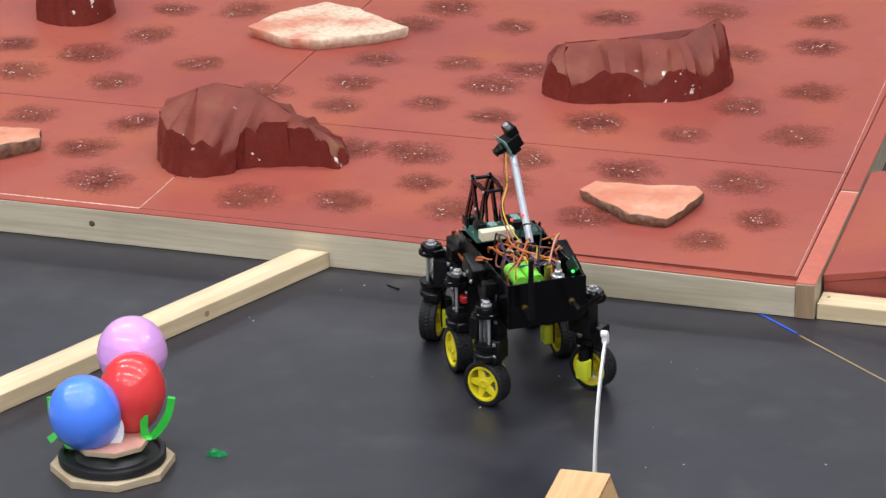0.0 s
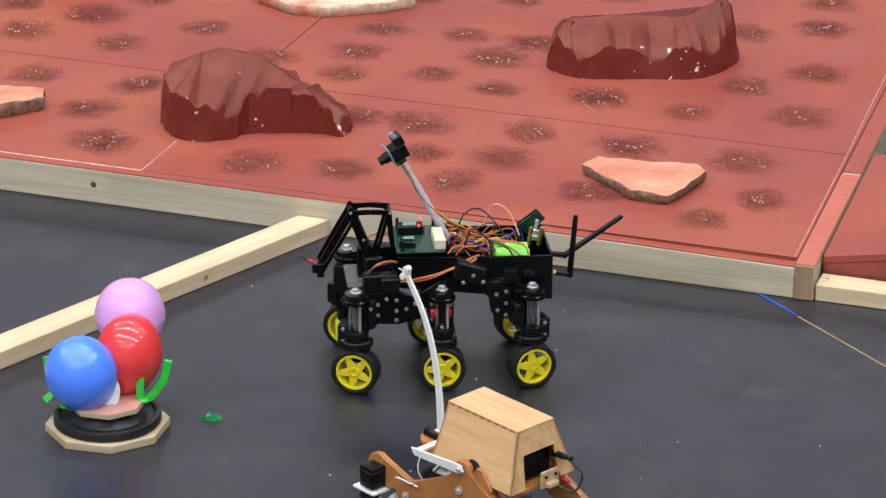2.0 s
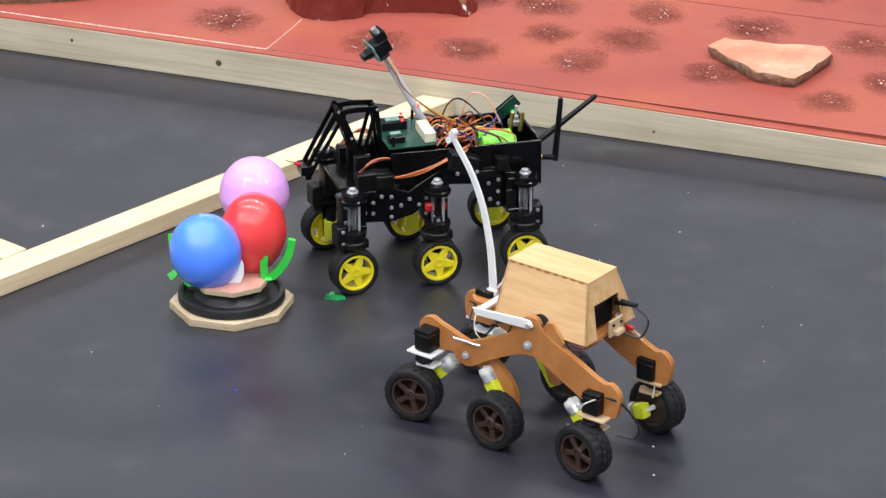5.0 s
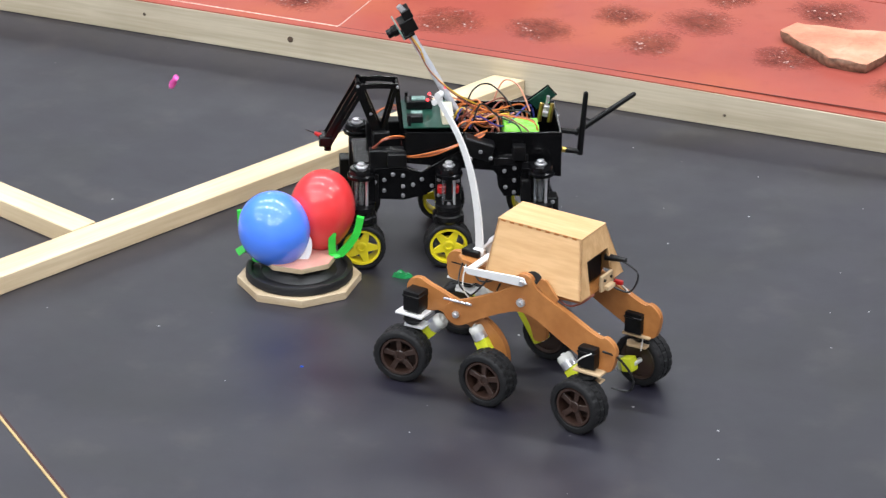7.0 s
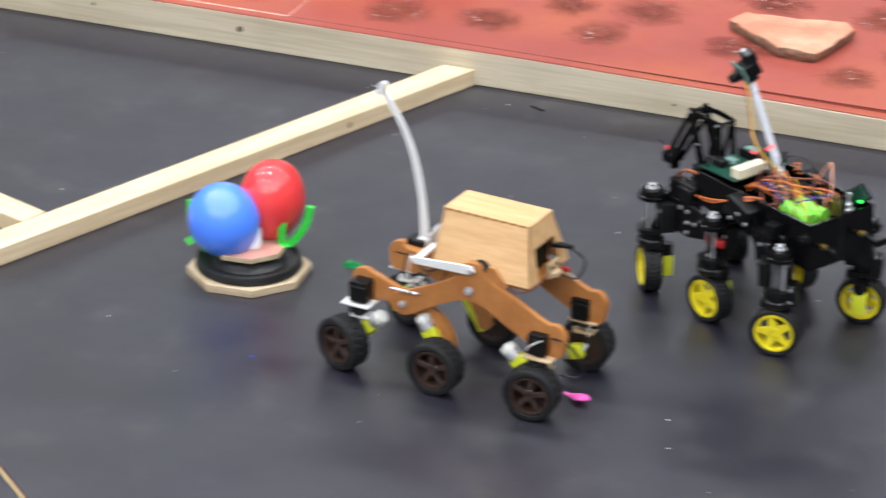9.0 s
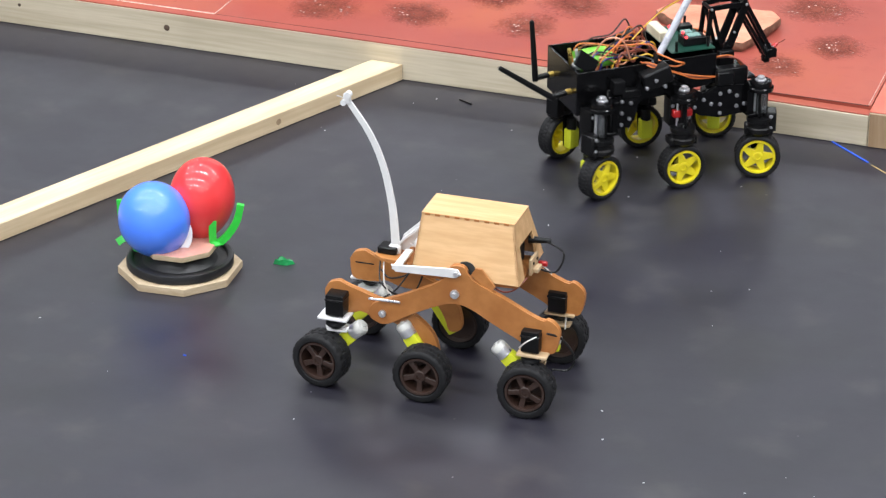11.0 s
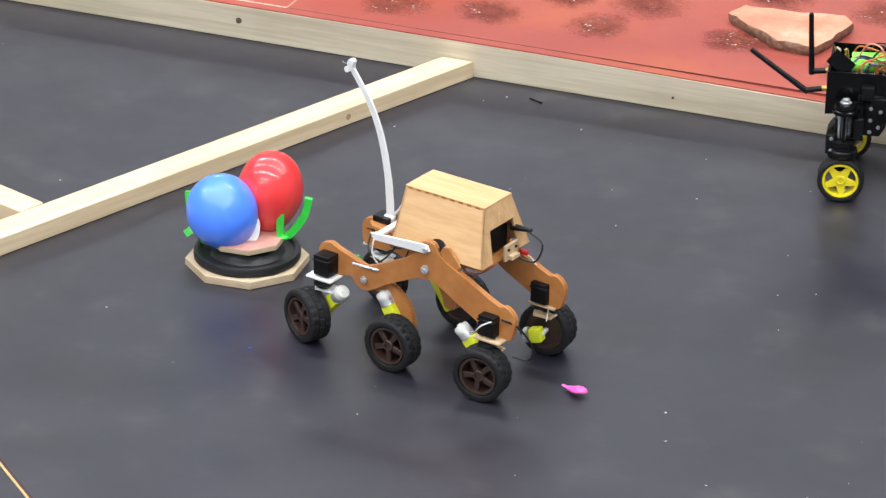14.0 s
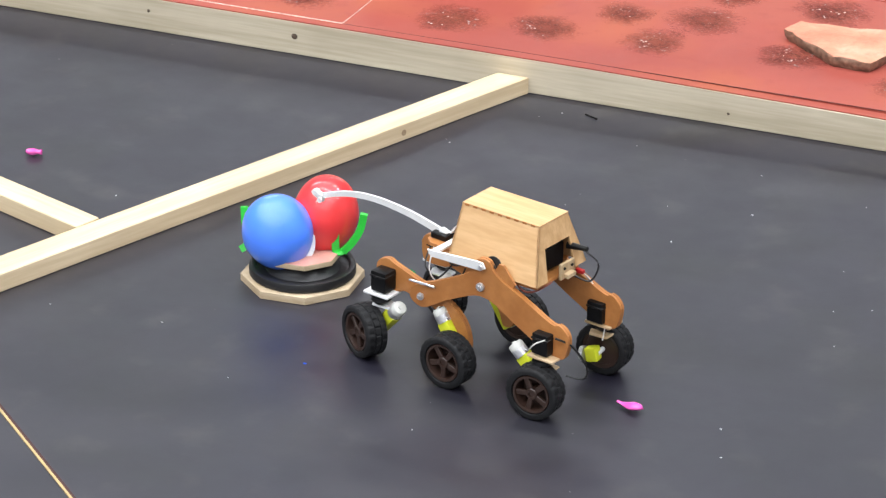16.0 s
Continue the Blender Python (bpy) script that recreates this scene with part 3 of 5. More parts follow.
def slabs():
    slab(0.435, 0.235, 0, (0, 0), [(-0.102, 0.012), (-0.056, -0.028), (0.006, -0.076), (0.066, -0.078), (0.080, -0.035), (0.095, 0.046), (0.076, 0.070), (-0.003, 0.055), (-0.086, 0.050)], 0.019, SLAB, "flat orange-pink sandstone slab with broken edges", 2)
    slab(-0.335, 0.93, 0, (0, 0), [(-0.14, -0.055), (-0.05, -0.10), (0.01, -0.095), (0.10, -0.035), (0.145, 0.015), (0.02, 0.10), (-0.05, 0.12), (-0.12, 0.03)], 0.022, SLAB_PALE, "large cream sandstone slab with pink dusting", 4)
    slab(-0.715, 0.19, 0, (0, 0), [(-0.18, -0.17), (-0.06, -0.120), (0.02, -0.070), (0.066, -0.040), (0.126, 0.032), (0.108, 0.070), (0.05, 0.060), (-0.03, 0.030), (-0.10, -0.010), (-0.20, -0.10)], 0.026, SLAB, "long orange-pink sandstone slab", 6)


rocks()
slabs()
# ---- more materials ----
BLACK = mat_plain("black_acrylic", (0.0028, 0.0028, 0.0032), 0.18, spec=0.2, relief=0.03)
BLACK_PRINT = mat_plain("black_plastic", (0.0040, 0.0040, 0.0045), 0.34, spec=0.24, relief=0.15, scale=120)
SATIN_BLACK = mat_plain("satin_black_disc", (0.010, 0.010, 0.011), 0.42, scale=30)
RUBBER = mat_plain("tyre_rubber", (0.009, 0.009, 0.010), 0.6, scale=140, spec=0.3, relief=0.3)
YELLOW = mat_plain("yellow_plastic", (0.72, 0.60, 0.015), 0.38, var=0.06)
LIME = mat_plain("lime_gearbox", (0.62, 0.66, 0.03), 0.4, var=0.06)
BROWN_RIM = mat_plain("dark_brown_plastic", (0.035, 0.018, 0.013), 0.42)
STEEL = mat_plain("steel", (0.66, 0.66, 0.68), 0.30, 0.75, 0.08)
ZINC = mat_plain("dull_zinc", (0.34, 0.34, 0.36), 0.38, 0.6, 0.12)
ALU = mat_plain("grey_tube", (0.58, 0.60, 0.66), 0.3, 0.2, 0.06)
CLEAR = mat_clear("clear_acrylic", (0.7, 0.73, 0.76))
PCB = mat_plain("green_circuit_board", (0.008, 0.048, 0.032), 0.35, var=0.4, scale=220)
PCB_BLUE = mat_plain("grey_green_board", (0.16, 0.28, 0.25), 0.4, var=0.6, scale=300)
NEON = mat_plain("neon_green_wrap", (0.20, 0.62, 0.06), 0.3, var=0.05)
GREEN = mat_plain("bright_green_plastic", (0.03, 0.55, 0.05), 0.32, var=0.1)
GREEN_SKIN = mat_plain("dark_green_skin", (0.01, 0.22, 0.06), 0.25, var=0.3)
PINK_SKIN = mat_plain("hot_pink_skin", (0.78, 0.10, 0.42), 0.25, var=0.15)
RED_PL = mat_plain("red_plastic", (0.42, 0.012, 0.012), 0.35)
END_CAP = mat_plain("grey_plastic", (0.50, 0.50, 0.47), 0.4, var=0.15)
WHITE_PL = mat_plain("white_plastic", (0.72, 0.72, 0.72), 0.38, var=0.04)
CREAM = mat_plain("cream_connector", (0.62, 0.57, 0.42), 0.5)
GOLD = mat_plain("brass_fitting", (0.55, 0.38, 0.10), 0.3, 0.9)
W_ORANGE = mat_plain("orange_wire", (0.52, 0.14, 0.03), 0.4)
W_BROWN = mat_plain("brown_wire", (0.20, 0.05, 0.03), 0.4)
W_YELLOW = mat_plain("yellow_wire", (0.60, 0.36, 0.03), 0.4)
W_BLUE = mat_plain("blue_wire", (0.03, 0.03, 0.20), 0.4)
W_PINK = mat_plain("peach_wire", (0.62, 0.28, 0.18), 0.4)
W_BLACK = mat_plain("black_wire", (0.012, 0.012, 0.012), 0.4)
W_WHITE = mat_plain("white_wire", (0.6, 0.58, 0.55), 0.4)
LED_RED = mat_glow("red_led", (1.0, 0.05, 0.06), 2.5)
LED_GREEN = mat_glow("green_led", (0.05, 1.0, 0.12), 2.5)
PLY = mat_wood("birch_ply", (0.67, 0.425, 0.215), (0.54, 0.315, 0.14), 1.4, (6, 60, 34), 0.42)
PLY_STAIN = mat_wood("stained_ply", (0.46, 0.19, 0.055), (0.34, 0.125, 0.032), 1.5, (14, 50, 14), 0.42)
PLY_RAW = mat_wood("raw_ply", (0.58, 0.43, 0.27), (0.44, 0.30, 0.16), 1.5, (14, 50, 14), 0.55)
BIRCH = mat_wood("stand_ply", (0.55, 0.44, 0.30), (0.42, 0.31, 0.19), 1.5, (14, 14, 60), 0.55)
PINK_WOOD = mat_plain("pink_dusted_wood", (0.62, 0.30, 0.24), 0.6, var=0.12, scale=70)
SKIN_BLUE = mat_balloon("blue_balloon", (0.08, 0.25, 1.0))
SKIN_RED = mat_balloon("red_balloon", (0.78, 0.045, 0.048))
SKIN_LILAC = mat_balloon("lilac_balloon", (0.72, 0.36, 0.76))


# ---- balloons on their stand ----
def balloon_stand():
    st = thing("balloon_stand", pose(-0.042, -0.758, 0, 0, 0, -63), "octagonal plywood stand with a black turntable and pink-dusted top", "stand")
    def octagon(r):
        return [(r * math.cos(math.pi / 4 * k), r * math.sin(math.pi / 4 * k)) for k in range(8)]
    bm = bmesh.new()
    add_prism(bm, octagon(0.0855), 0, 0.0115, "z", 0.0008)
    part("base_board", bm, BIRCH, st, "bare plywood octagon", smooth=False)
    bm = bmesh.new()
    add_lathe(bm, [(0, 0.012), (0.072, 0.012), (0.0738, 0.0135), (0.0738, 0.0225), (0.0728, 0.0245), (0.068, 0.0255), (0.0655, 0.0245), (0.064, 0.021), (0.052, 0.020), (0.047, 0.024), (0.040, 0.030), (0.036, 0.036), (0, 0.036)], 64)
    part("turntable", bm, SATIN_BLACK, st, "black ribbed plastic turntable", smooth=True)
    bm = bmesh.new()
    add_prism(bm, octagon(0.054), 0.0362, 0.0435, "z", 0.0006)
    part("top_board", bm, BIRCH, st, smooth=False)
    bm = bmesh.new()
    add_prism(bm, octagon(0.0535), 0.0437, 0.0441, "z")
    part("top_face", bm, PINK_WOOD, st, "pink-dusted top face", smooth=False)
    # white cup behind the blue balloon
    m = Matrix.Rotation(radians(63), 4, "Z")
    bm = bmesh.new()
    pts = spline([(0.004, -0.02, 0.044), (0.0135, -0.012, 0.052), (0.0165, -0.006, 0.066), (0.0145, -0.003, 0.075)], 5)
    add_tube(bm, [m @ p for p in pts], 0, flat=(lambda u: 0.012 * (1.1 - u), 0.0012, m.to_3x3() @ Vector((0.9, 0.4, 0))))
    part("cup", bm, WHITE_PL, st, "white plastic finger")


def clip(m, label, pieces):
    c = thing("balloon_clip", m, label, "clip", "green clips on the stand")
    for k, pts in enumerate(pieces):
        bm = bmesh.new()
        add_tube(bm, spline(pts, 6), 0, flat=(0.0050, 0.0036, (0.94, 0.32, 0)))
        part("prong", bm, GREEN, c)
    bm = bmesh.new()
    add_lathe(bm, [(0, 0), (0.009, 0), (0.0095, 0.002), (0.007, 0.005), (0, 0.006)], 12)
    part("foot", bm, GREEN, c)


def balloon_mesh(r, h, seg=40, rings=26):
    """Profile of a balloon, from the knot at the bottom to the crown."""
    prof = []
    for i in range(rings + 1):
        a = math.pi * i / rings
        z = -math.cos(a)
        w = max(0.0, math.sin(a)) ** (0.92 if z > 0 else 1.0) * (1 - 0.10 * max(0, -z))
        prof.append((max(0, r * w), h * z))
    return prof


def balloon(x, y, z, rx, ry, r, h, mat, label):
    b = thing("balloon", pose(x, y, z, rx, ry), label, "balloon", "balloons on the stand")
    bm = bmesh.new()
    add_lathe(bm, balloon_mesh(r, h), 48)
    part("skin", bm, mat, b, smooth="all")
    bm = bmesh.new()
    add_lathe(bm, [(0, -h + 0.001), (0.003, -h), (0.0022, -h - 0.003), (0.0045, -h - 0.009), (0.004, -h - 0.0095), (0, -h - 0.007)], 12)
    part("neck", bm, mat, b, "knotted rubber neck")
    return b


LILAC = (-0.049, -0.658, 0.124)


def bursting_balloon():
    """The lilac balloon, made of patches of skin that fly apart when it bursts."""
    b = thing("balloon", pose(*LILAC), "lilac balloon that bursts into scraps", "balloon", "balloons on the stand")
    r, h, n_long = 0.0490, 0.054, 8
    bands = [(1, 5), (5, 9), (9, 13), (13, 17), (17, 21), (21, 26)]
    prof = balloon_mesh(r, h)
    patches = []
    def patch(cols, lo, hi):
        bm = bmesh.new()
        seg = 48
        per = seg // n_long
        js = range(cols[0] * per, cols[1] * per + 1)
        whole = cols[1] - cols[0] == n_long
        if whole:
            js = range(seg)
        rows = []
        for i in range(lo, hi + 1):
            rr, z = prof[i]
            if rr < 1e-6:
                rows.append([bm.verts.new((0, 0, z))])
            else:
                rows.append([bm.verts.new((rr * math.cos(2 * math.pi * j / seg), rr * math.sin(2 * math.pi * j / seg), z)) for j in js])
        for a, c in zip(rows, rows[1:]):
            k = max(len(a), len(c))
            for j in range(k if whole else k - 1):
                q = [a[j % len(a) if len(a) > 1 else 0], a[(j + 1) % len(a)] if len(a) > 1 else a[0], c[(j + 1) % len(c)] if len(c) > 1 else c[0], c[j % len(c) if len(c) > 1 else 0]]
                q = list(dict.fromkeys(q))
                if len(q) > 2:
                    bm.faces.new(q)
        mid = sum((v.co for v in bm.verts), Vector()) / len(bm.verts)
        if whole:
            mid = Vector((0, 0, prof[lo][1]))
        for v in bm.verts:
            v.co -= mid
        ob = part("skin_patch", bm, SKIN_LILAC, b, smooth="all")
        ob.location = mid
        return ob
    for lo, hi in bands:
        for k in range(n_long):
            if hi == 26:
                continue
            patches.append(patch((k, k + 1), lo, hi))
    crown = patch((0, n_long), 21, 26)
    # the neck with the skin's bottom: a small drop
    bm = bmesh.new()
    add_lathe(bm, [(0.0, 0.002), (0.0026, 0.001), (0.003, -0.004), (0.0058, -0.010), (0.0095, -0.018), (0.0092, -0.025), (0.0062, -0.032), (0, -0.037)][::-1], 14)
    for v in bm.verts:
        v.co.y = v.co.y * 0.45 + 0.0025 * math.sin(v.co.z * 160)
        v.co.x += 0.0022 * math.sin(v.co.z * 210 + 1)
    neck = part("neck", bm, PINK_SKIN, b, "hot pink rubber neck")
    neck.location = (0, 0, -h + 0.004)
    bm = bmesh.new()
    add_lathe(bm, [(0, -0.012), (0.004, -0.009), (0.0055, 0.0), (0.003, 0.009), (0.0045, 0.013), (0, 0.012)], 12)
    scrap = part("scrap", bm, PINK_SKIN, b, "crumpled hot pink scrap")
    scrap.location = (0, 0, -h + 0.016)
    return b, patches, crown, neck, scrap


balloon_stand()
clip(pose(0.005, -0.7425, 0.041), "bright green curved plastic clip on the stand", [[(-0.003, -0.001, 0.003), (-0.004, -0.001, 0.016), (-0.003, -0.001, 0.036)], [(0.006, 0.002, 0.003), (0.017, 0.006, 0.016), (0.028, 0.010, 0.036), (0.033, 0.012, 0.060)]])
clip(pose(-0.100, -0.765, 0.0256), "bright green curved plastic clip behind the blue balloon", [[(0.0, 0.0, 0.003), (-0.024, 0.004, 0.026), (-0.031, 0.010, 0.066)], [(0.0, 0, 0.003), (-0.014, -0.006, 0.018), (-0.026, -0.014, 0.012)], [(0.0, 0.004, 0.003), (-0.012, 0.02, 0.04), (-0.016, 0.03, 0.068)]])
BLUE_BALLOON = balloon(-0.070, -0.776, 0.083, 12, -14, 0.0495, 0.0545, SKIN_BLUE, "shiny blue balloon on the stand")
RED_BALLOON = balloon(-0.026, -0.716, 0.0935, -8, 3, 0.0458, 0.0575, SKIN_RED, "shiny red balloon on the stand")
LILAC_PARTS = bursting_balloon()


def scraps():
    sc = thing("balloon_scrap", pose(0.083, -0.686, 0.0, 0, 0, 20), "crumpled dark green balloon scrap on the floor", "scrap")
    bm = bmesh.new()
    rng = random.Random(4)
    ring = [(0.017 * math.cos(a) * rng.uniform(0.7, 1.1), 0.008 * math.sin(a) * rng.uniform(0.7, 1.2)) for a in [2 * math.pi * k / 14 for k in range(14)]]
    lo = [bm.verts.new((x, y, 0.0005)) for x, y in ring]
    hi = [bm.verts.new((x * 0.8, y * 0.8, rng.uniform(0.002, 0.009))) for x, y in ring]
    mid = bm.verts.new((0, 0, 0.003))
    for i in range(14):
        j = (i + 1) % 14
        bm.faces.new((lo[i], lo[j], hi[j], hi[i]))
        bm.faces.new((hi[i], hi[j], mid))
    bm.faces.new(lo[::-1])
    part("skin", bm, GREEN_SKIN, sc, smooth=False)
    s = thing("screw", pose(0.122, -0.054, 0.0018, 0, 0, -25), "small dark screw lying on the floor", "screw")
    bm = bmesh.new()
    add_cyl(bm, (-0.012, 0, 0), (0.01, 0, 0), 0.0014, 8)
    part("shank", bm, BLACK_PRINT, s)
    bm = bmesh.new()
    add_cyl(bm, (0.0105, 0, 0), (0.0125, 0, 0.0), 0.0018, 8)
    part("head", bm, BLACK_PRINT, s)
    rng = random.Random(11)
    chip_bm = bmesh.new()
    add_box(chip_bm, 0, 0, 0.0006, 0.004, 0.0022, 0.0012)
    me = bpy.data.meshes.new("crumb")
    chip_bm.to_mesh(me)
    chip_bm.free()
    me.materials.append(WHITE_PL)
    for _ in range(46):
        c = new("crumb", me)
        k = rng.uniform(0.3, 0.75)
        c.matrix_world = pose(rng.uniform(-0.7, 0.95), rng.uniform(-1.35, -0.03), 0, 0, 0, rng.uniform(0, 180)) @ Matrix.Scale(k, 4)
        tagged(c, "tiny pale paper crumb on the floor", "crumb", "crumbs on the floor")
    b = new("crumb", me.copy())
    b.data.materials[0] = BLUE_TAPE
    b.matrix_world = pose(0.069, -0.993, 0)
    tagged(b, "tiny blue paper crumb on the floor", "crumb", "crumbs on the floor")


scraps()
# ---- rovers: shared pieces ----
def mesh_of(bm, name, mats, smooth=True):
    ob = link_mesh(name, bm, mats, None, smooth)
    me = ob.data
    bpy.data.objects.remove(ob)
    return me


def put(name, me, parent, m, label=""):
    ob = new(name, me)
    ob.parent = parent
    ob.matrix_basis = m
    if label:
        ob["label"] = label
    return ob


AXLE = pose(0, 0, 0, -90, 0, 0)  # turns z to +y


def wheel_meshes(r, w, rim_r, rim_mat, spokes, chunky, wide):
    """A rim with spokes and a treaded tyre, axle along y, outer face at +y."""
    bm = bmesh.new()
    h = w / 2
    add_lathe(bm, [(rim_r * 0.84, -h * 0.75), (rim_r, -h * 0.85), (rim_r, h * 0.8), (rim_r * 0.97, h * 0.9), (rim_r * 0.86, h * 0.88), (rim_r * 0.83, h * 0.6)], 36, AXLE, close=True)
    add_lathe(bm, [(0.0025, -h * 0.6), (rim_r * 0.30, -h * 0.6), (rim_r * 0.30, h * 0.74), (rim_r * 0.26, h * 0.8), (rim_r * 0.16, h * 0.8), (rim_r * 0.15, h * 0.68), (0.0, h * 0.68)], 20, AXLE)
    if chunky:
        add_lathe(bm, [(rim_r * 0.28, -h * 0.62), (rim_r * 0.86, -h * 0.66), (rim_r * 0.86, -h * 0.58), (rim_r * 0.28, -h * 0.54)], 30, AXLE, close=True)
    for k in range(spokes):
        a = 2 * math.pi * k / spokes
        m = Matrix.Rotation(a, 4, "Y")
        if wide:
            pts = [(rim_r * 0.22, -rim_r * 0.27), (rim_r * 0.9, -rim_r * 0.12), (rim_r * 0.9, rim_r * 0.12), (rim_r * 0.22, rim_r * 0.27)]
        else:
            pts = [(rim_r * 0.22, -rim_r * 0.12), (rim_r * 0.9, -rim_r * 0.15), (rim_r * 0.9, rim_r * 0.15), (rim_r * 0.22, rim_r * 0.12)]
        n0 = len(bm.verts)
        add_prism(bm, pts, h * 0.42, h * 0.7, "y", 0.0006)
        bm.verts.ensure_lookup_table()
        bmesh.ops.transform(bm, matrix=m, verts=bm.verts[n0:])
    rim = mesh_of(bm, "rim", rim_mat)
    tyre = tyre_mesh(r, h, rim_r, chunky)
    return rim, tyre


def tyre_mesh(r, h, rim_r, chunky):
    """One closed skin: side walls and a tread whose blocks stand up from the grooves."""
    pitch, per = (20, 6) if chunky else (34, 4)
    seg = pitch * per
    cols = [(-0.80, rim_r * 1.003), (-0.97, rim_r * 1.05), (-1.0, r * 0.90), (-0.93, r * 0.955)]
    tread = [-0.86, -0.84, -0.36, -0.32, -0.24, -0.20, 0.20, 0.24, 0.32, 0.36, 0.84, 0.86]
    bm = bmesh.new()
    rings = []
    deep = r * (0.040 if chunky else 0.026)
    for j in range(seg):
        a = 2 * math.pi * j / seg
        ring = [(y * h, rr) for y, rr in cols]
        for y in tread:
            band = abs(y) < 0.22
            shift = 0 if band else per // 2
            skew = 0 if band else (1 if abs(y) > 0.6 else 0)
            groove = (j + shift + skew) % per == 0 or 0.22 < abs(y) < 0.34
            edge = abs(y) > 0.85
            ring.append((y * h, r * 0.985 - deep * 0.5 + (0 if groove else deep * (0.75 if edge else 1.0))))
        ring += [(-y * h, rr) for y, rr in reversed(cols)]
        rings.append([bm.verts.new((rr * math.sin(a), y, rr * math.cos(a))) for y, rr in ring])
    k = len(rings[0])
    for j in range(seg):
        p, q = rings[j], rings[(j + 1) % seg]
        for i in range(k):
            bm.faces.new((p[i], p[(i + 1) % k], q[(i + 1) % k], q[i]))
    return mesh_of(bm, "tyre", RUBBER)


def bolt_mesh(r=0.0030):
    bm = bmesh.new()
    add_lathe(bm, [(0, 0.0018), (r * 0.35, 0.0018), (r * 0.75, 0.0016), (r, 0.0006), (r, -0.001)], 10, AXLE)
    return mesh_of(bm, "bolt", ZINC)


BOLT = bolt_mesh()


def wires(parent, specs):
    for mat, r, pts in specs:
        bm = bmesh.new()
        add_tube(bm, spline(pts, 7), r, 6)
        part("wire", bm, mat, parent)


def servo_mesh():
    bm = bmesh.new()
    add_box(bm, 0, 0, 0, 0.024, 0.029, 0.028, bev=0.0012, seg=2)
    add_box(bm, 0, 0, 0.008, 0.0255, 0.033, 0.0022, bev=0.0006)
    return mesh_of(bm, "servo", BLACK_PRINT)


SERVO = servo_mesh()


# ---- the black rover ----
A_X, A_Y, A_R = (0.120, -0.0005, -0.1275), 0.080, 0.0335


def black_rover():
    rv = thing("black_rover", pose(0.3969, -0.2784, 0, 0, 0, 123), "black acrylic six-wheeled rover with yellow rims, a mast and loose wiring", "rover")
    rim, tyre = wheel_meshes(A_R, 0.026, 0.0265, YELLOW, 5, False, True)
    wheels, legs = [], []
    # leg: capped column of rods over a knuckle, fork and gearbox, hung at its own origin
    for side in (1, -1):
        for i, x in enumerate(A_X):
            leg = new("leg")
            leg.parent = rv
            leg.location = (x, side * A_Y, 0)
            legs.append((leg, side, i))
            bm = bmesh.new()
            add_lathe(bm, [(0, 0.136), (0.0185, 0.136), (0.0192, 0.1375), (0.0192, 0.141), (0.0165, 0.1425), (0.0160, 0.149), (0.0150, 0.1505), (0, 0.1505)], 22)
            part("cap", bm, BLACK, leg)
            bm = bmesh.new()
            add_lathe(bm, [(0, 0.150), (0.0085, 0.150), (0.0085, 0.1522), (0.0058, 0.1526), (0.0058, 0.1565), (0.0030, 0.1575), (0, 0.158)], 6)
            part("nut", bm, STEEL, leg, "steel nut on top")
            for k in range(3):
                a = 2 * math.pi * k / 3 + 0.5
                bm = bmesh.new()
                add_cyl(bm, (0.0085 * math.cos(a), 0.0085 * math.sin(a), 0.094), (0.0085 * math.cos(a), 0.0085 * math.sin(a), 0.142), 0.0021, 8)
                part("rod", bm, STEEL if k == 1 else BLACK if k == 2 else CLEAR, leg)
            bm = bmesh.new()
            add_box(bm, 0, 0, 0.118, 0.008, 0.010, 0.046, bev=0.001)
            part("column", bm, CLEAR if i != 1 else BLACK_PRINT, leg, "clear plastic column" if i != 1 else "")
            bm = bmesh.new()
            add_lathe(bm, [(0, 0.068), (0.015, 0.068), (0.0185, 0.072), (0.0185, 0.078), (0.0160, 0.080), (0.0160, 0.086), (0.0185, 0.088), (0.0185, 0.094), (0, 0.095)], 20)
            add_box(bm, 0.0, -side * 0.004, 0.073, 0.042, 0.024, 0.013, bev=0.002)
            part("knuckle", bm, BLACK_PRINT, leg)
            bm = bmesh.new()
            o = 0.0 if i == 1 else 0.017 if i == 0 else -0.017
            add_box(bm, o, -side * 0.006, 0.087, 0.016, 0.024, 0.030, bev=0.0015)
            part("steering_servo", bm, BLACK_PRINT, leg)
            for dz in (0.078, 0.096):
                put("bolt", BOLT, leg, pose(o, side * 0.0062, dz, 0, 0, 0 if side > 0 else 180))
            bm = bmesh.new()
            add_prism(bm, [(-0.011, 0.072), (0.011, 0.072), (0.009, 0.024), (-0.009, 0.024)], -side * 0.0155, -side * 0.0175, "y")
            part("fork", bm, BLACK, leg)
            bm = bmesh.new()
            add_box(bm, 0.0, -side * 0.024, 0.037, 0.019, 0.015, 0.030, bev=0.003, seg=2)
            part("gearbox", bm, LIME, leg, "yellow gearbox")
            bm = bmesh.new()
            add_cyl(bm, (0, -side * 0.024, 0.051), (0, -side * 0.024, 0.068), 0.0075, 14)
            part("motor", bm, BLACK_PRINT, leg)
            # bolted block between the column and the chassis
            q = -0.006 if i == 0 else 0.004 if i == 2 else 0.0
            bm = bmesh.new()
            add_box(bm, q, -side * 0.020, 0.114, 0.036, 0.022, 0.042, bev=0.002, seg=2)
            if i == 2:
                add_box(bm, 0.020, -side * 0.010, 0.112, 0.014, 0.030, 0.034, bev=0.0015)
            part("servo_block", bm, BLACK_PRINT, leg)
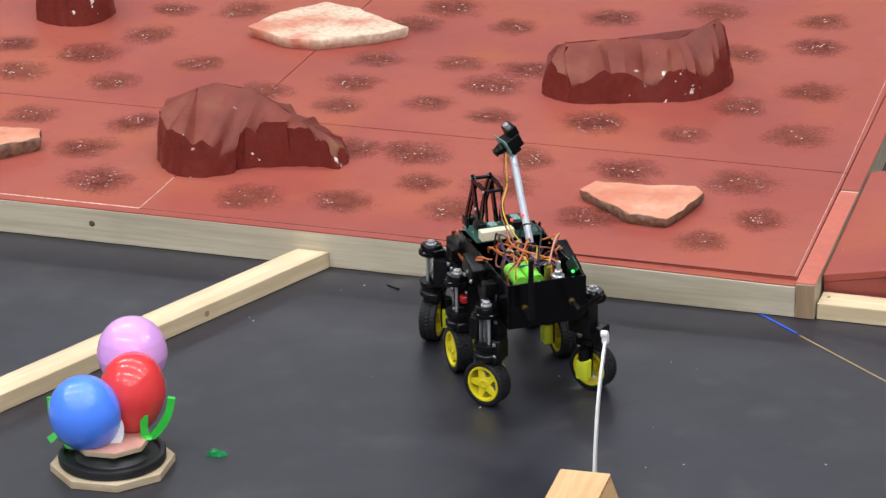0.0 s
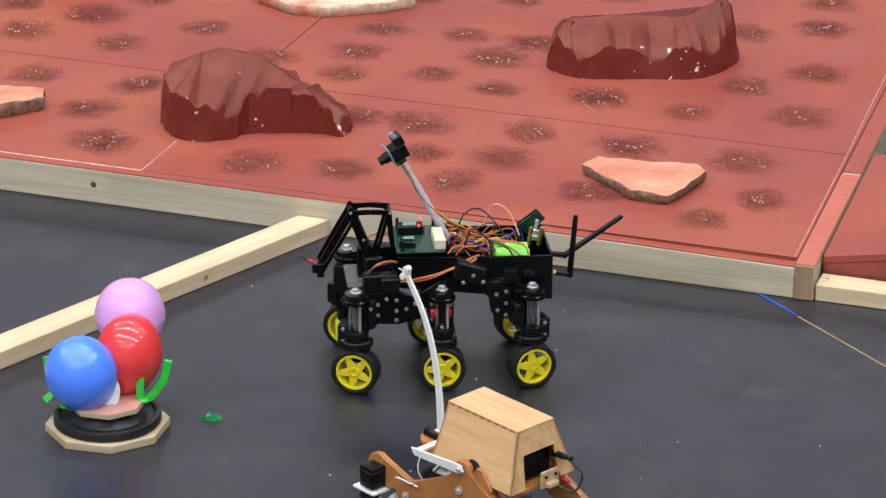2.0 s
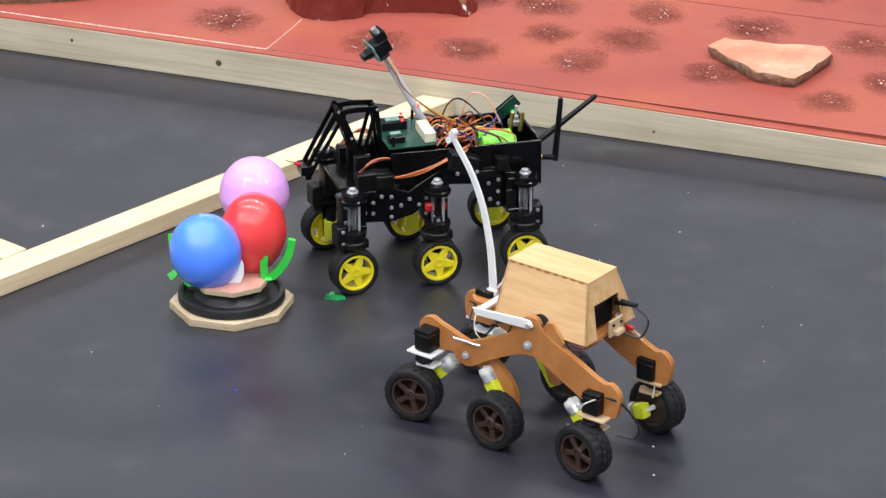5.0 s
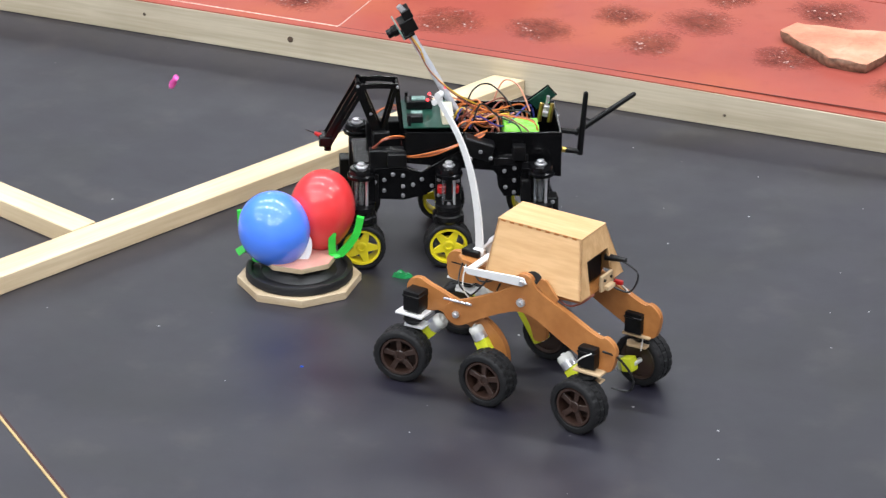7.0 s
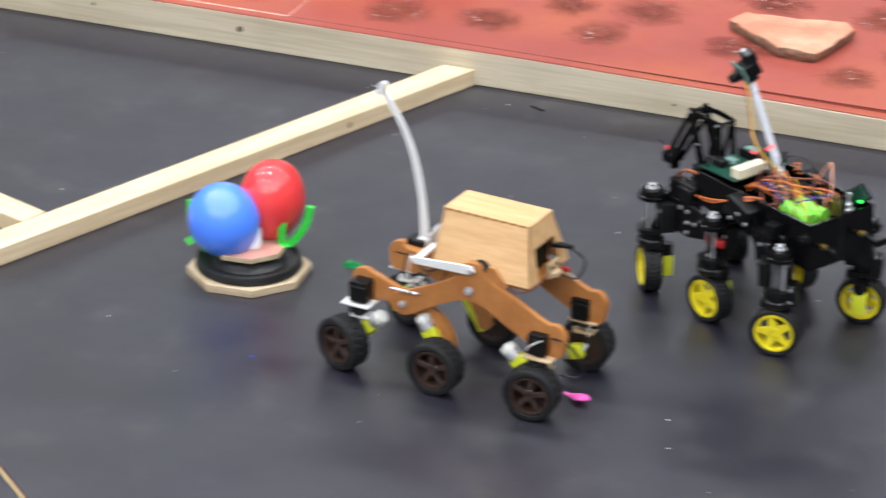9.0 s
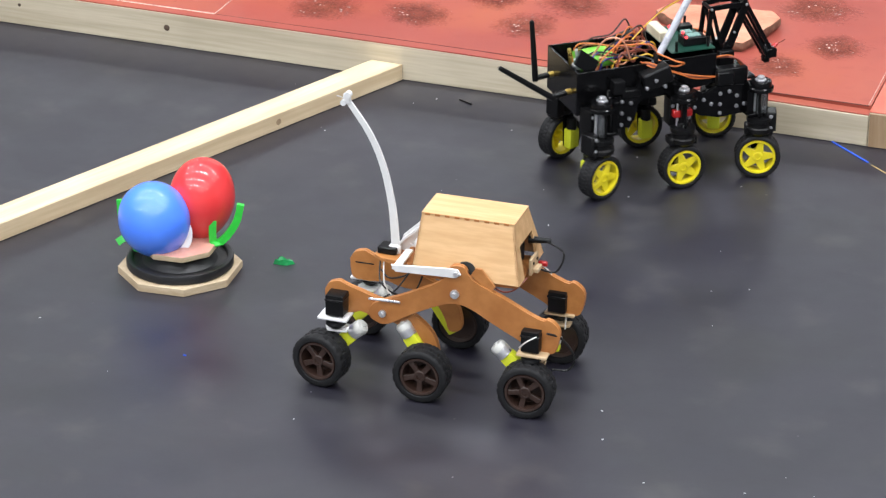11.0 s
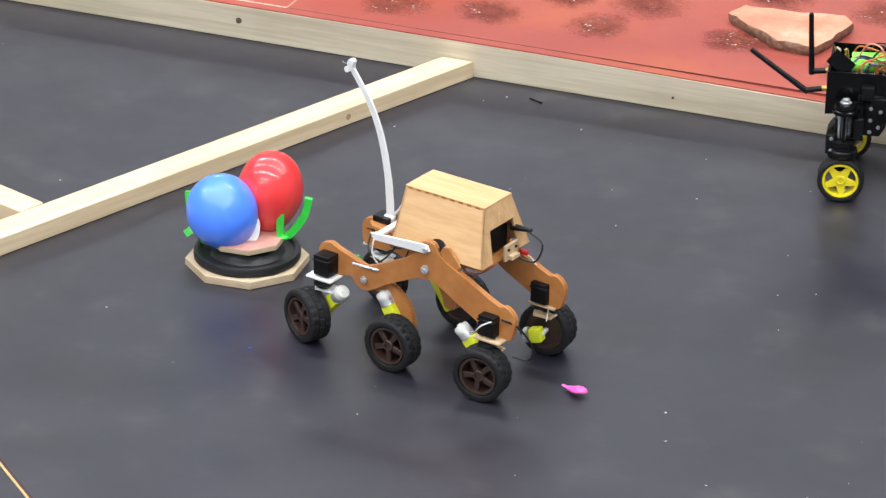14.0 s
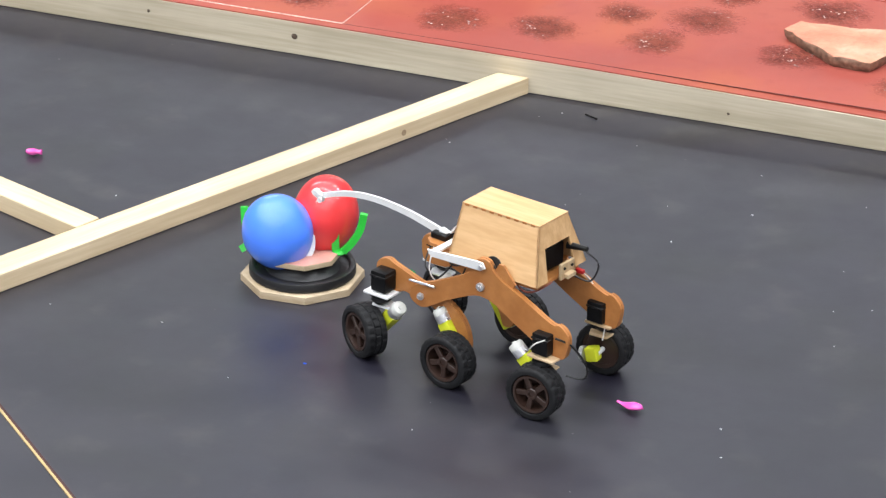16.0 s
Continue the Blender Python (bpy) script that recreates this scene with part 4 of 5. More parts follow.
            for bx, bz in ((-0.013, 0.124), (0.013, 0.103), (0.013, 0.126)):
                put("bolt", BOLT, leg, pose(q + bx, -side * 0.0088, bz, 0, 0, 0 if side > 0 else 180))
            wh = put("wheel", rim, rv, pose(x, side * A_Y, A_R, 0, 0, 0 if side > 0 else 180))
            put("tyre", tyre, wh, pose(0, 0, 0), "black rubber tyre")
            wheels.append((wh, side, i))
    # rocker plates and blocks of servos on each side
    rocker = [(-0.118, 0.098), (-0.078, 0.098), (-0.070, 0.112), (-0.068, 0.132), (-0.052, 0.150), (-0.030, 0.150), (0.030, 0.102), (0.060, 0.095), (0.112, 0.098), (0.114, 0.142), (0.056, 0.144), (0.036, 0.134), (-0.018, 0.166), (-0.026, 0.176), (-0.045, 0.182), (-0.062, 0.174), (-0.072, 0.150), (-0.118, 0.148)]
    for side in (1, -1):
        a, b = (0.062, 0.068) if side > 0 else (-0.068, -0.062)
        bm = bmesh.new()
        add_prism(bm, rocker, a, b, "y", 0.0008)
        part("rocker_plate", bm, BLACK, rv, smooth=False)
        for x0, x1, z0, z1 in ((-0.112, -0.076, 0.104, 0.157), (0.060, 0.108, 0.104, 0.166), (-0.062, -0.026, 0.156, 0.176)):
            bm = bmesh.new()
            add_box(bm, (x0 + x1) / 2, side * 0.052, (z0 + z1) / 2, x1 - x0, 0.018, z1 - z0, bev=0.0015)
            part("servo_block", bm, BLACK_PRINT, rv)
        bm = bmesh.new()
        add_box(bm, -0.078, side * 0.062, 0.150, 0.030, 0.014, 0.012, bev=0.0015)
        part("servo", bm, BLACK_PRINT, rv)
        bm = bmesh.new()
        add_box(bm, 0.070, side * 0.062, 0.154, 0.026, 0.016, 0.020, bev=0.0015)
        part("servo", bm, BLACK_PRINT, rv)
        for x in (0.112, -0.112):
            bm = bmesh.new()
            sgn = 1 if x > 0 else -1
            add_box(bm, x + sgn * 0.002, side * 0.074, 0.144, 0.026, 0.020, 0.005, bev=0.0008)
            part("hinge_plate", bm, BLACK, rv, smooth=False)
            bm = bmesh.new()
            add_box(bm, x + sgn * 0.002, side * 0.074, 0.0975, 0.026, 0.020, 0.005, bev=0.0008)
            part("hinge_plate", bm, BLACK, rv, smooth=False)
            bm = bmesh.new()
            add_box(bm, x - sgn * 0.006, side * 0.072, 0.120, 0.010, 0.014, 0.050, bev=0.001)
            part("spine", bm, BLACK, rv, smooth=False)
        bm = bmesh.new()
        add_box(bm, 0.0, side * 0.072, 0.113, 0.030, 0.014, 0.012, bev=0.002)
        part("clamp", bm, RED_PL, rv, "red plastic clamp")
        bm = bmesh.new()
        add_box(bm, 0.0, side * 0.072, 0.143, 0.022, 0.018, 0.004, bev=0.0008)
        part("hinge_plate", bm, BLACK, rv, smooth=False)
        bm = bmesh.new()
        add_box(bm, 0, 0, 0, 0.044, 0.024, 0.026, pose(-0.040, side * 0.067, 0.172, 0, -18, 0), 0.004, 3)
        part("pivot_block", bm, BLACK_PRINT, rv)
        bm = bmesh.new()
        add_box(bm, 0, 0, 0, 0.018, 0.020, 0.020, pose(-0.098, side * 0.064, 0.163, 0, 0, 0), 0.002, 2)
        part("servo_plug", bm, BLACK_PRINT, rv)
        for x, z in ((-0.108, 0.140), (-0.092, 0.140), (-0.092, 0.122), (-0.108, 0.108), (-0.092, 0.104), (-0.058, 0.160), (-0.044, 0.170), (-0.030, 0.160), (0.036, 0.126), (0.022, 0.116), (0.062, 0.132), (0.062, 0.116), (0.062, 0.102), (0.088, 0.126), (0.088, 0.110), (0.104, 0.134), (0.012, 0.126), (0.048, 0.118), (0.076, 0.134), (0.100, 0.112), (-0.078, 0.136), (-0.080, 0.112)):
            yy = 0.0792 if -0.06 < x < -0.028 and z > 0.155 else 0.0688
            put("bolt", BOLT, rv, pose(x, side * yy, z, 0, 0, 0 if side > 0 else 180))
    # tub
    zt, zb = 0.188, 0.134
    for side in (1, -1):
        bm = bmesh.new()
        add_prism(bm, [(-0.158, zb - 0.012), (0.058, zb + 0.012), (0.058, zt + 0.004), (-0.06, zt + 0.001), (-0.158, zt)], side * 0.055, side * 0.0585, "y", 0.0006)
        part("side_wall", bm, BLACK, rv, smooth=False)
    bm = bmesh.new()
    add_box(bm, -0.1565, 0, 0.155, 0.003, 0.109, 0.066)
    part("rear_wall", bm, BLACK, rv, smooth=False)
    bm = bmesh.new()
    add_box(bm, 0.0575, 0, 0.168, 0.003, 0.109, 0.046)
    part("front_wall", bm, BLACK, rv, smooth=False)
    bm = bmesh.new()
    add_prism(bm, [(-0.155, 0.124), (0.056, 0.147), (0.056, 0.150), (-0.155, 0.127)], -0.0545, 0.0545, "y")
    part("floor_plate", bm, BLACK, rv, smooth=False)
    bm = bmesh.new()
    add_box(bm, 0.094, 0, 0.140, 0.070, 0.085, 0.005, bev=0.001)
    part("nose_plate", bm, BLACK, rv, smooth=False)
    bm = bmesh.new()
    add_box(bm, 0, 0, 0, 0.036, 0.002, 0.024, pose(-0.140, -0.0475, 0.198, -16, 38, 0), 0.0006)
    part("flap", bm, BLACK, rv, smooth=False)
    # circuit board with parts
    bm = bmesh.new()
    add_box(bm, 0.026, 0.002, 0.196, 0.068, 0.100, 0.0016)
    board = part("circuit_board", bm, PCB, rv, "green circuit board", smooth=False)
    for x, y, sx, sy, sz, mt, nm in ((0.035, -0.022, 0.036, 0.022, 0.012, BLACK_PRINT, "module"), (0.036, -0.022, 0.020, 0.012, 0.014, PCB_BLUE, "module"), (0.044, 0.030, 0.022, 0.014, 0.009, BLACK_PRINT, "module"), (0.040, 0.012, 0.016, 0.012, 0.006, PCB_BLUE, "module"), (-0.001, 0.020, 0.016, 0.050, 0.014, CREAM, "connector")):
        bm = bmesh.new()
        add_box(bm, x, y, 0.197 + sz / 2, sx, sy, sz, bev=0.0008)
        part(nm, bm, mt, board, smooth=False)
    for x, y, z, mt in ((0.020, -0.034, 0.2115, LED_RED), (0.024, -0.012, 0.211, LED_RED)):
        bm = bmesh.new()
        bmesh.ops.create_uvsphere(bm, u_segments=8, v_segments=6, radius=0.0022, matrix=Matrix.Translation((x, y, z)))
        part("status_light", bm, mt, board, "glowing red light")
    for x, y in ((0.052, 0.046), (0.052, -0.04), (0.0, -0.046)):
        bm = bmesh.new()
        add_cyl(bm, (x, y, 0.196), (x, y, 0.212), 0.0022, 8)
        part("standoff", bm, BLACK_PRINT, board)
    # mast and head
    top, base = Vector((0.050, -0.022, 0.311)), Vector((-0.030, -0.026, 0.165))
    bm = bmesh.new()
    add_cyl(bm, base, top, 0.0053, 16)
    mast = part("mast", bm, ALU, rv, "grey metal tube mast")
    bm = bmesh.new()
    add_cyl(bm, base + (top - base) * 0.08, base + (top - base) * 0.16, 0.008, 12)
    part("collar", bm, BLACK_PRINT, mast)
    bm = bmesh.new()
    bmesh.ops.create_uvsphere(bm, u_segments=8, v_segments=6, radius=0.0025, matrix=Matrix.Translation(base + (top - base) * 0.42 + Vector((-0.005, 0.004, 0))))
    part("mast_light", bm, LED_RED, mast, "glowing red light")
    head = new("camera_head")
    head.parent = rv
    head.matrix_basis = pose(0.054, -0.022, 0.320, 0, 28, 0)
    for nm, mt, box in (("body", BLACK_PRINT, (-0.002, 0, 0.0, 0.022, 0.026, 0.020)), ("servo", BLACK_PRINT, (-0.008, 0.0, 0.016, 0.014, 0.024, 0.014)), ("board", PCB_BLUE, (0.012, 0, 0.001, 0.002, 0.034, 0.028)), ("bracket", BLACK, (0.004, 0.0, -0.012, 0.018, 0.030, 0.004))):
        bm = bmesh.new()
        add_box(bm, *box, bev=0.0008)
        part(nm, bm, mt, head, smooth=False)
    bm = bmesh.new()
    add_lathe(bm, [(0, 0.0), (0.008, 0.0), (0.008, 0.008), (0.0065, 0.009), (0.0065, 0.016), (0.004, 0.0165), (0, 0.014)], 16, pose(0.013, 0, 0, 0, 90, 0))
    part("lens", bm, BLACK, head)
    bm = bmesh.new()
    add_cyl(bm, (-0.006, 0.006, 0.022), (-0.004, 0.006, 0.032), 0.0042, 12)
    part("cap_screw", bm, STEEL, head)
    # rear: batteries, switch, upright board, aerials
    for y in (0.004, 0.027):
        bm = bmesh.new()
        add_cyl(bm, (-0.128, y, 0.176), (-0.080, y, 0.179), 0.0105, 18)
        part("battery", bm, NEON, rv, "battery in neon green wrap")
    bm = bmesh.new()
    add_box(bm, 0, 0, 0, 0.034, 0.0018, 0.020, pose(-0.140, -0.0445, 0.198, -16, 38, 0))
    part("upright_board", bm, PCB, rv, "green circuit board on edge", smooth=False)
    bm = bmesh.new()
    bmesh.ops.create_uvsphere(bm, u_segments=8, v_segments=6, radius=0.0024, matrix=Matrix.Translation((-0.147, -0.0425, 0.192)))
    part("status_light", bm, LED_GREEN, rv, "glowing green light")
    bm = bmesh.new()
    add_lathe(bm, [(0, 0), (0.009, 0), (0.009, 0.006), (0.0055, 0.007), (0.0055, 0.013), (0.0022, 0.014), (0.0026, 0.028), (0, 0.029)], 14, pose(-0.142, -0.022, 0.182, 0, -8, 0))
    part("toggle_switch", bm, STEEL, rv, "chrome toggle switch")
    for x, y in ((-0.132, -0.008), (-0.146, -0.005)):
        bm = bmesh.new()
        add_cyl(bm, (x, y, 0.178), (x - 0.004, y, 0.205), 0.0032, 10)
        part("terminal", bm, GOLD, rv)
    for y, elbow, tip in ((0.034, (-0.186, 0.034, 0.149), (-0.192, 0.036, 0.236)), (-0.036, (-0.189, -0.038, 0.148), (-0.268, -0.040, 0.203))):
        bm = bmesh.new()
        add_cyl(bm, (-0.158, y, 0.153), (-0.166, y, 0.152), 0.0042, 10)
        stub = part("aerial_socket", bm, GOLD, rv)
        bm = bmesh.new()
        add_cyl(bm, (-0.165, y, 0.152), elbow, 0.0042, 12)
        e, t = Vector(elbow), Vector(tip)
        add_cyl(bm, e - (t - e).normalized() * 0.004, t, 0.0046, 12, 0.0036)
        bmesh.ops.create_uvsphere(bm, u_segments=10, v_segments=6, radius=0.0036, matrix=Matrix.Translation(t))
        part("aerial", bm, BLACK_PRINT, rv, "black rubber aerial")
    # arm in front
    for y in (0.020, -0.020):
        bm = bmesh.new()
        add_box(bm, 0.090, y, 0.160, 0.024, 0.010, 0.036, bev=0.0015)
        part("arm_bearing", bm, BLACK_PRINT, rv)
    upper = new("upper_arm")
    upper.parent = rv
    upper.location = (0.088, 0, 0.163)
    for y in (0.014, -0.014):
        bm = bmesh.new()
        add_prism(bm, [(-0.007, -0.006), (0.007, -0.006), (0.039, 0.078), (0.036, 0.086), (0.028, 0.082)], y - 0.0018, y + 0.0018, "y", 0.0005)
        part("pillar", bm, BLACK, upper, smooth=False)
        bm = bmesh.new()
        add_tube(bm, [(-0.030, y * 0.9, 0.0), (-0.024, y * 0.9, 0.040), (-0.020, y * 0.9, 0.080)], 0, flat=(0.0034, 0.0014, (1, 0, 0)))
        part("link", bm, BLACK, upper, smooth=False)
        bm = bmesh.new()
        add_tube(bm, [(-0.022, y * 0.9, 0.079), (0.006, y, 0.081), (0.035, y, 0.080)], 0, flat=(0.0036, 0.0014, (0, 0, 1)))
        part("top_link", bm, BLACK, upper, smooth=False)
        bm = bmesh.new()
        add_tube(bm, [(0.000, y, 0.010), (-0.010, y, 0.045), (-0.019, y, 0.078)], 0, flat=(0.0026, 0.0012, (1, 0, 0)))
        part("brace", bm, BLACK, upper, smooth=False)
        for bx, bz in ((0.034, 0.081), (-0.021, 0.079), (0.016, 0.040)):
            put("bolt", BOLT, upper, pose(bx, y + (0.0022 if y > 0 else -0.0022), bz, 0, 0, 0 if y > 0 else 180) @ Matrix.Scale(0.7, 4))
    bm = bmesh.new()
    add_cyl(bm, (0.034, -0.016, 0.081), (0.034, 0.016, 0.081), 0.0028, 10)
    part("cross_pin", bm, BLACK_PRINT, upper)
    bm = bmesh.new()
    add_cyl(bm, (-0.021, -0.0128, 0.079), (-0.021, 0.0128, 0.079), 0.0024, 10)
    part("cross_pin", bm, BLACK_PRINT, upper)
    fore = new("forearm")
    fore.parent = upper
    fore.location = (0.033, 0, 0.081)
    return rv, wheels, legs, upper, fore, head


def forearm_parts(upper, fore):
    """Two parallel strips with a needle; one mesh under the upper arm."""
    bm = bmesh.new()
    for y in (0.012, -0.012):
        add_tube(bm, [(0.0, y, 0.004), (0.028, y, -0.046), (0.056, y, -0.098)], 0, flat=(0.0036, 0.0013, (0.85, 0, 0.5)))
        add_tube(bm, [(-0.012, y, -0.004), (0.018, y, -0.055), (0.048, y, -0.106)], 0, flat=(0.0030, 0.0013, (0.85, 0, 0.5)))
    add_box(bm, 0.056, 0, -0.102, 0.022, 0.030, 0.018, pose(0, 0, 0), 0.002)
    add_box(bm, 0.052, 0, -0.116, 0.012, 0.014, 0.014, None, 0.002)
    for y in (0.0145, -0.0145):
        add_cyl(bm, (0.0, y - 0.001, 0.003), (0.0, y + 0.001, 0.003), 0.005, 12)
    add_cyl(bm, (0.064, 0.0, -0.096), (0.074, 0, -0.091), 0.0042, 10, 0.003)
    for f in bm.faces:
        c = f.calc_center_median()
        f.material_index = 1 if c.x > 0.0675 and c.z > -0.1 else 0
    add_cyl(bm, (0.073, 0, -0.0915), (0.089, 0, -0.085), 0.0007, 6)
    bmesh.ops.scale(bm, vec=(0.82, 0.92, 0.82), verts=bm.verts[:])
    me = mesh_of(bm, "forearm", [BLACK, RED_PL])
    ob = new("forearm", me)
    ob.parent = upper
    ob.matrix_basis = fore.matrix_basis.copy()
    ob.location = fore.location
    bpy.data.objects.remove(fore)
    ob["label"] = "black forearm with a red needle holder"
    return ob


BLACK_ROVER, A_WHEELS, A_LEGS, A_UPPER, fore_mark, A_HEAD = black_rover()
A_FORE = forearm_parts(A_UPPER, fore_mark)


def black_rover_wires():
    rng = random.Random(21)
    specs = []
    cols = [W_ORANGE, W_BROWN, W_BLACK, W_ORANGE, W_BLUE, W_BROWN, W_BLACK, W_YELLOW, W_BROWN, W_PINK]
    for k in range(22):
        x0, x1 = rng.uniform(-0.036, -0.012), rng.uniform(-0.13, -0.06)
        y0, y1 = rng.uniform(-0.045, 0.045), rng.uniform(-0.045, 0.048)
        h = rng.uniform(0.188, 0.205) if k % 6 else rng.uniform(0.214, 0.226)
        specs.append((cols[k % 10], 0.0013, [(x0, y0, 0.186), (x0 - 0.012, y0 + rng.uniform(-0.01, 0.01), h), ((x0 + x1) / 2, (y0 + y1) / 2 + rng.uniform(-0.018, 0.018), h - rng.uniform(-0.004, 0.02)), (x1 + 0.008, y1, rng.uniform(0.186, 0.2)), (x1, y1, 0.165)]))
    for s in (1, -1):
        for k in range(3):
            o = 0.0022 * k
            specs.append(((W_ORANGE, W_BROWN, W_ORANGE)[k], 0.0012, [(-0.055, s * (0.05 - o), 0.188), (-0.045, s * (0.060 + o), 0.190 - o), (-0.010, s * (0.064 + o), 0.174), (0.022, s * 0.064, 0.164 - o), (0.060, s * 0.058, 0.156), (0.075, s * 0.05, 0.164)]))
            specs.append(((W_ORANGE, W_BROWN, W_BROWN)[k], 0.0012, [(0.05, s * (0.045 - o), 0.176), (0.068, s * (0.056 - o), 0.186 - o), (0.088, s * (0.052 + o), 0.180), (0.104, s * 0.052, 0.162 + o)]))
    specs.append((W_YELLOW, 0.0011, [(0.048, -0.012, 0.307), (0.034, -0.008, 0.287), (0.026, -0.006, 0.264), (0.006, 0.008, 0.245), (-0.02, 0.01, 0.225), (-0.05, 0.0, 0.205)]))
    specs.append((W_BROWN, 0.0010, [(0.049, -0.011, 0.307), (0.036, -0.005, 0.285), (0.024, -0.002, 0.262), (0.004, 0.012, 0.243), (-0.02, 0.014, 0.223), (-0.05, 0.006, 0.2)]))
    specs.append((W_PINK, 0.0013, [(-0.07, -0.04, 0.195), (-0.085, -0.045, 0.225), (-0.105, -0.03, 0.222), (-0.12, -0.015, 0.19)]))
    specs.append((W_ORANGE, 0.0013, [(-0.028, -0.04, 0.196), (-0.01, -0.068, 0.192), (0.004, -0.066, 0.186), (-0.01, -0.06, 0.181), (-0.03, -0.05, 0.19)]))
    wires(BLACK_ROVER, specs)


black_rover_wires()
# ---- the wooden rover ----
B_X, B_Y, B_R = (0.1435, 0.0105, -0.1265), 0.080, 0.0358


def wooden_rover():
    rv = thing("wooden_rover", pose(0.3114, -0.9011, 0, 0, 0, 169), "plywood six-wheeled rover with stained legs and a white whip arm", "rover")
    rim, tyre = wheel_meshes(B_R, 0.031, 0.0262, BROWN_RIM, 5, True, False)
    wheels, brackets = [], []
    rocker = [(0.062, 0.094), (0.076, 0.100), (0.079, 0.112), (0.070, 0.123), (0.034, 0.139), (-0.017, 0.166), (-0.027, 0.186), (-0.036, 0.191), (-0.048, 0.189), (-0.058, 0.174), (-0.101, 0.154), (-0.147, 0.132), (-0.157, 0.134), (-0.166, 0.130), (-0.174, 0.118), (-0.170, 0.094), (-0.162, 0.087), (-0.140, 0.083), (-0.131, 0.094), (-0.085, 0.118), (-0.058, 0.133), (-0.036, 0.138), (-0.017, 0.133), (0.02, 0.115), (0.05, 0.097)]
    bogie = [(0.138, 0.130), (0.132, 0.140), (0.118, 0.144), (0.110, 0.140), (0.09, 0.134), (0.068, 0.127), (0.04, 0.119), (0.014, 0.108), (-0.006, 0.090), (-0.014, 0.070), (-0.014, 0.050), (0.002, 0.046), (0.008, 0.064), (0.022, 0.084), (0.044, 0.096), (0.07, 0.100), (0.09, 0.106), (0.100, 0.102), (0.128, 0.102), (0.136, 0.108)]
    rocker = [(a + 0.0097, b - 0.0076) for a, b in rocker]
    bogie = [(a + 0.0130, b - 0.0100) for a, b in bogie]
    for s in (1, -1):
        for k, (poly, y0, y1, nm) in enumerate(((rocker, 0.0575, 0.0615, "rocker_plate"), (rocker, 0.053, 0.057, "rocker_plate"), (bogie, 0.044, 0.048, "bogie_plate"), (bogie, 0.0485, 0.0525, "bogie_plate"))):
            bm = bmesh.new()
            pts = spline([(a, b, 0) for a, b in poly] + [(poly[0][0], poly[0][1], 0)], 3)[:-1]
            a, b = (y0, y1) if s > 0 else (-y1, -y0)
            add_prism(bm, [(p.x, p.y) for p in pts], a, b, "y", 0.0004)
            part(nm, bm, PLY_STAIN, rv, smooth=False)
        for x, z, r in ((-0.026, 0.144, 0.0058), (0.070, 0.102, 0.005)):
            bm = bmesh.new()
            add_lathe(bm, [(0, 0.006), (r * 0.5, 0.006), (r * 0.55, 0.0035), (r, 0.003), (r, 0), (0, 0)], 12, Matrix.Translation((x, s * 0.0616, z)) @ pose(0, 0, 0, -90 * s, 0, 0))
            part("bolt", bm, STEEL, rv, "steel bolt")
        # servos in the plate ends, with their brackets
        for x, z, mt, nm in ((0.131, 0.106, WHITE_PL, "white"), (-0.129, 0.096, PLY_RAW, "plywood")):
            put("servo", SERVO, rv, pose(x, s * 0.060, z + 0.002))
            bm = bmesh.new()
            add_box(bm, 0, 0, 0, 0.040, 0.030, 0.0034, pose(x + (0.002 if x > 0 else -0.003), s * 0.063, z - 0.0160), 0.0014, 2)
            part("bracket", bm, mt, rv, nm + " steering bracket")
            bm = bmesh.new()
            add_lathe(bm, [(0, -0.020), (0.012, -0.020), (0.0135, -0.024), (0.010, -0.028), (0.006, -0.031), (0, -0.031)], 16, pose(x, s * 0.068, z))
            part("steering_horn", bm, BLACK_PRINT, rv)
            bm = bmesh.new()
            add_prism(bm, [(-0.016, -0.010), (0.010, -0.012), (0.016, 0.0), (0.010, 0.012), (-0.016, 0.010)], -0.0345, -0.0312, "z", 0.0006)
            tab = part("steering_tab", bm, mt, rv)
            tab.location = (x, s * 0.062, z)
        # gear motors on the inner side of the wheels
        for i, (x, ang) in enumerate(zip(B_X, (46, -34, -46))):
            ang = -104 if s < 0 and i == 2 else ang
            mt = new("gear_motor")
            mt.parent = rv
            m = pose(x, s * 0.054, B_R, 0, -ang, 0)
            mt.matrix_basis = m
            bm = bmesh.new()
            h = 0.34 if s < 0 and i == 2 else 1.0
            add_box(bm, 0, 0, 0.025 * h - 0.004, 0.019, 0.016, 0.050 * h, None, 0.003, 2)
            part("gearbox", bm, LIME, mt, "yellow gearbox")
            bm = bmesh.new()
            add_cyl(bm, (0, 0, 0.045 * h), (0, 0, 0.057 * h), 0.0102, 16)
            part("motor_can", bm, STEEL, mt, "bright motor can")
            bm = bmesh.new()
            add_lathe(bm, [(0.0104, 0.055 * h), (0.0104, 0.061 * h), (0.0084, 0.064 * h), (0.003, 0.0645 * h), (0.0025, 0.066 * h), (0, 0.066 * h)], 14)
            part("end_cap", bm, END_CAP, mt)
            bm = bmesh.new()
            add_cyl(bm, (0, 0, -0.002), (0, s * 0.016, -0.002), 0.0035, 8)
            part("axle", bm, WHITE_PL, mt)
            wh = put("wheel", rim, rv, pose(x, s * B_Y, B_R, 0, 0, 0 if s > 0 else 180))
            put("tyre", tyre, wh, pose(0, 0, 0), "chunky black tyre")
            wheels.append((wh, s, i))
            brackets.append((mt, s, i, ang))
    # chassis plate and front deck
    bm = bmesh.new()
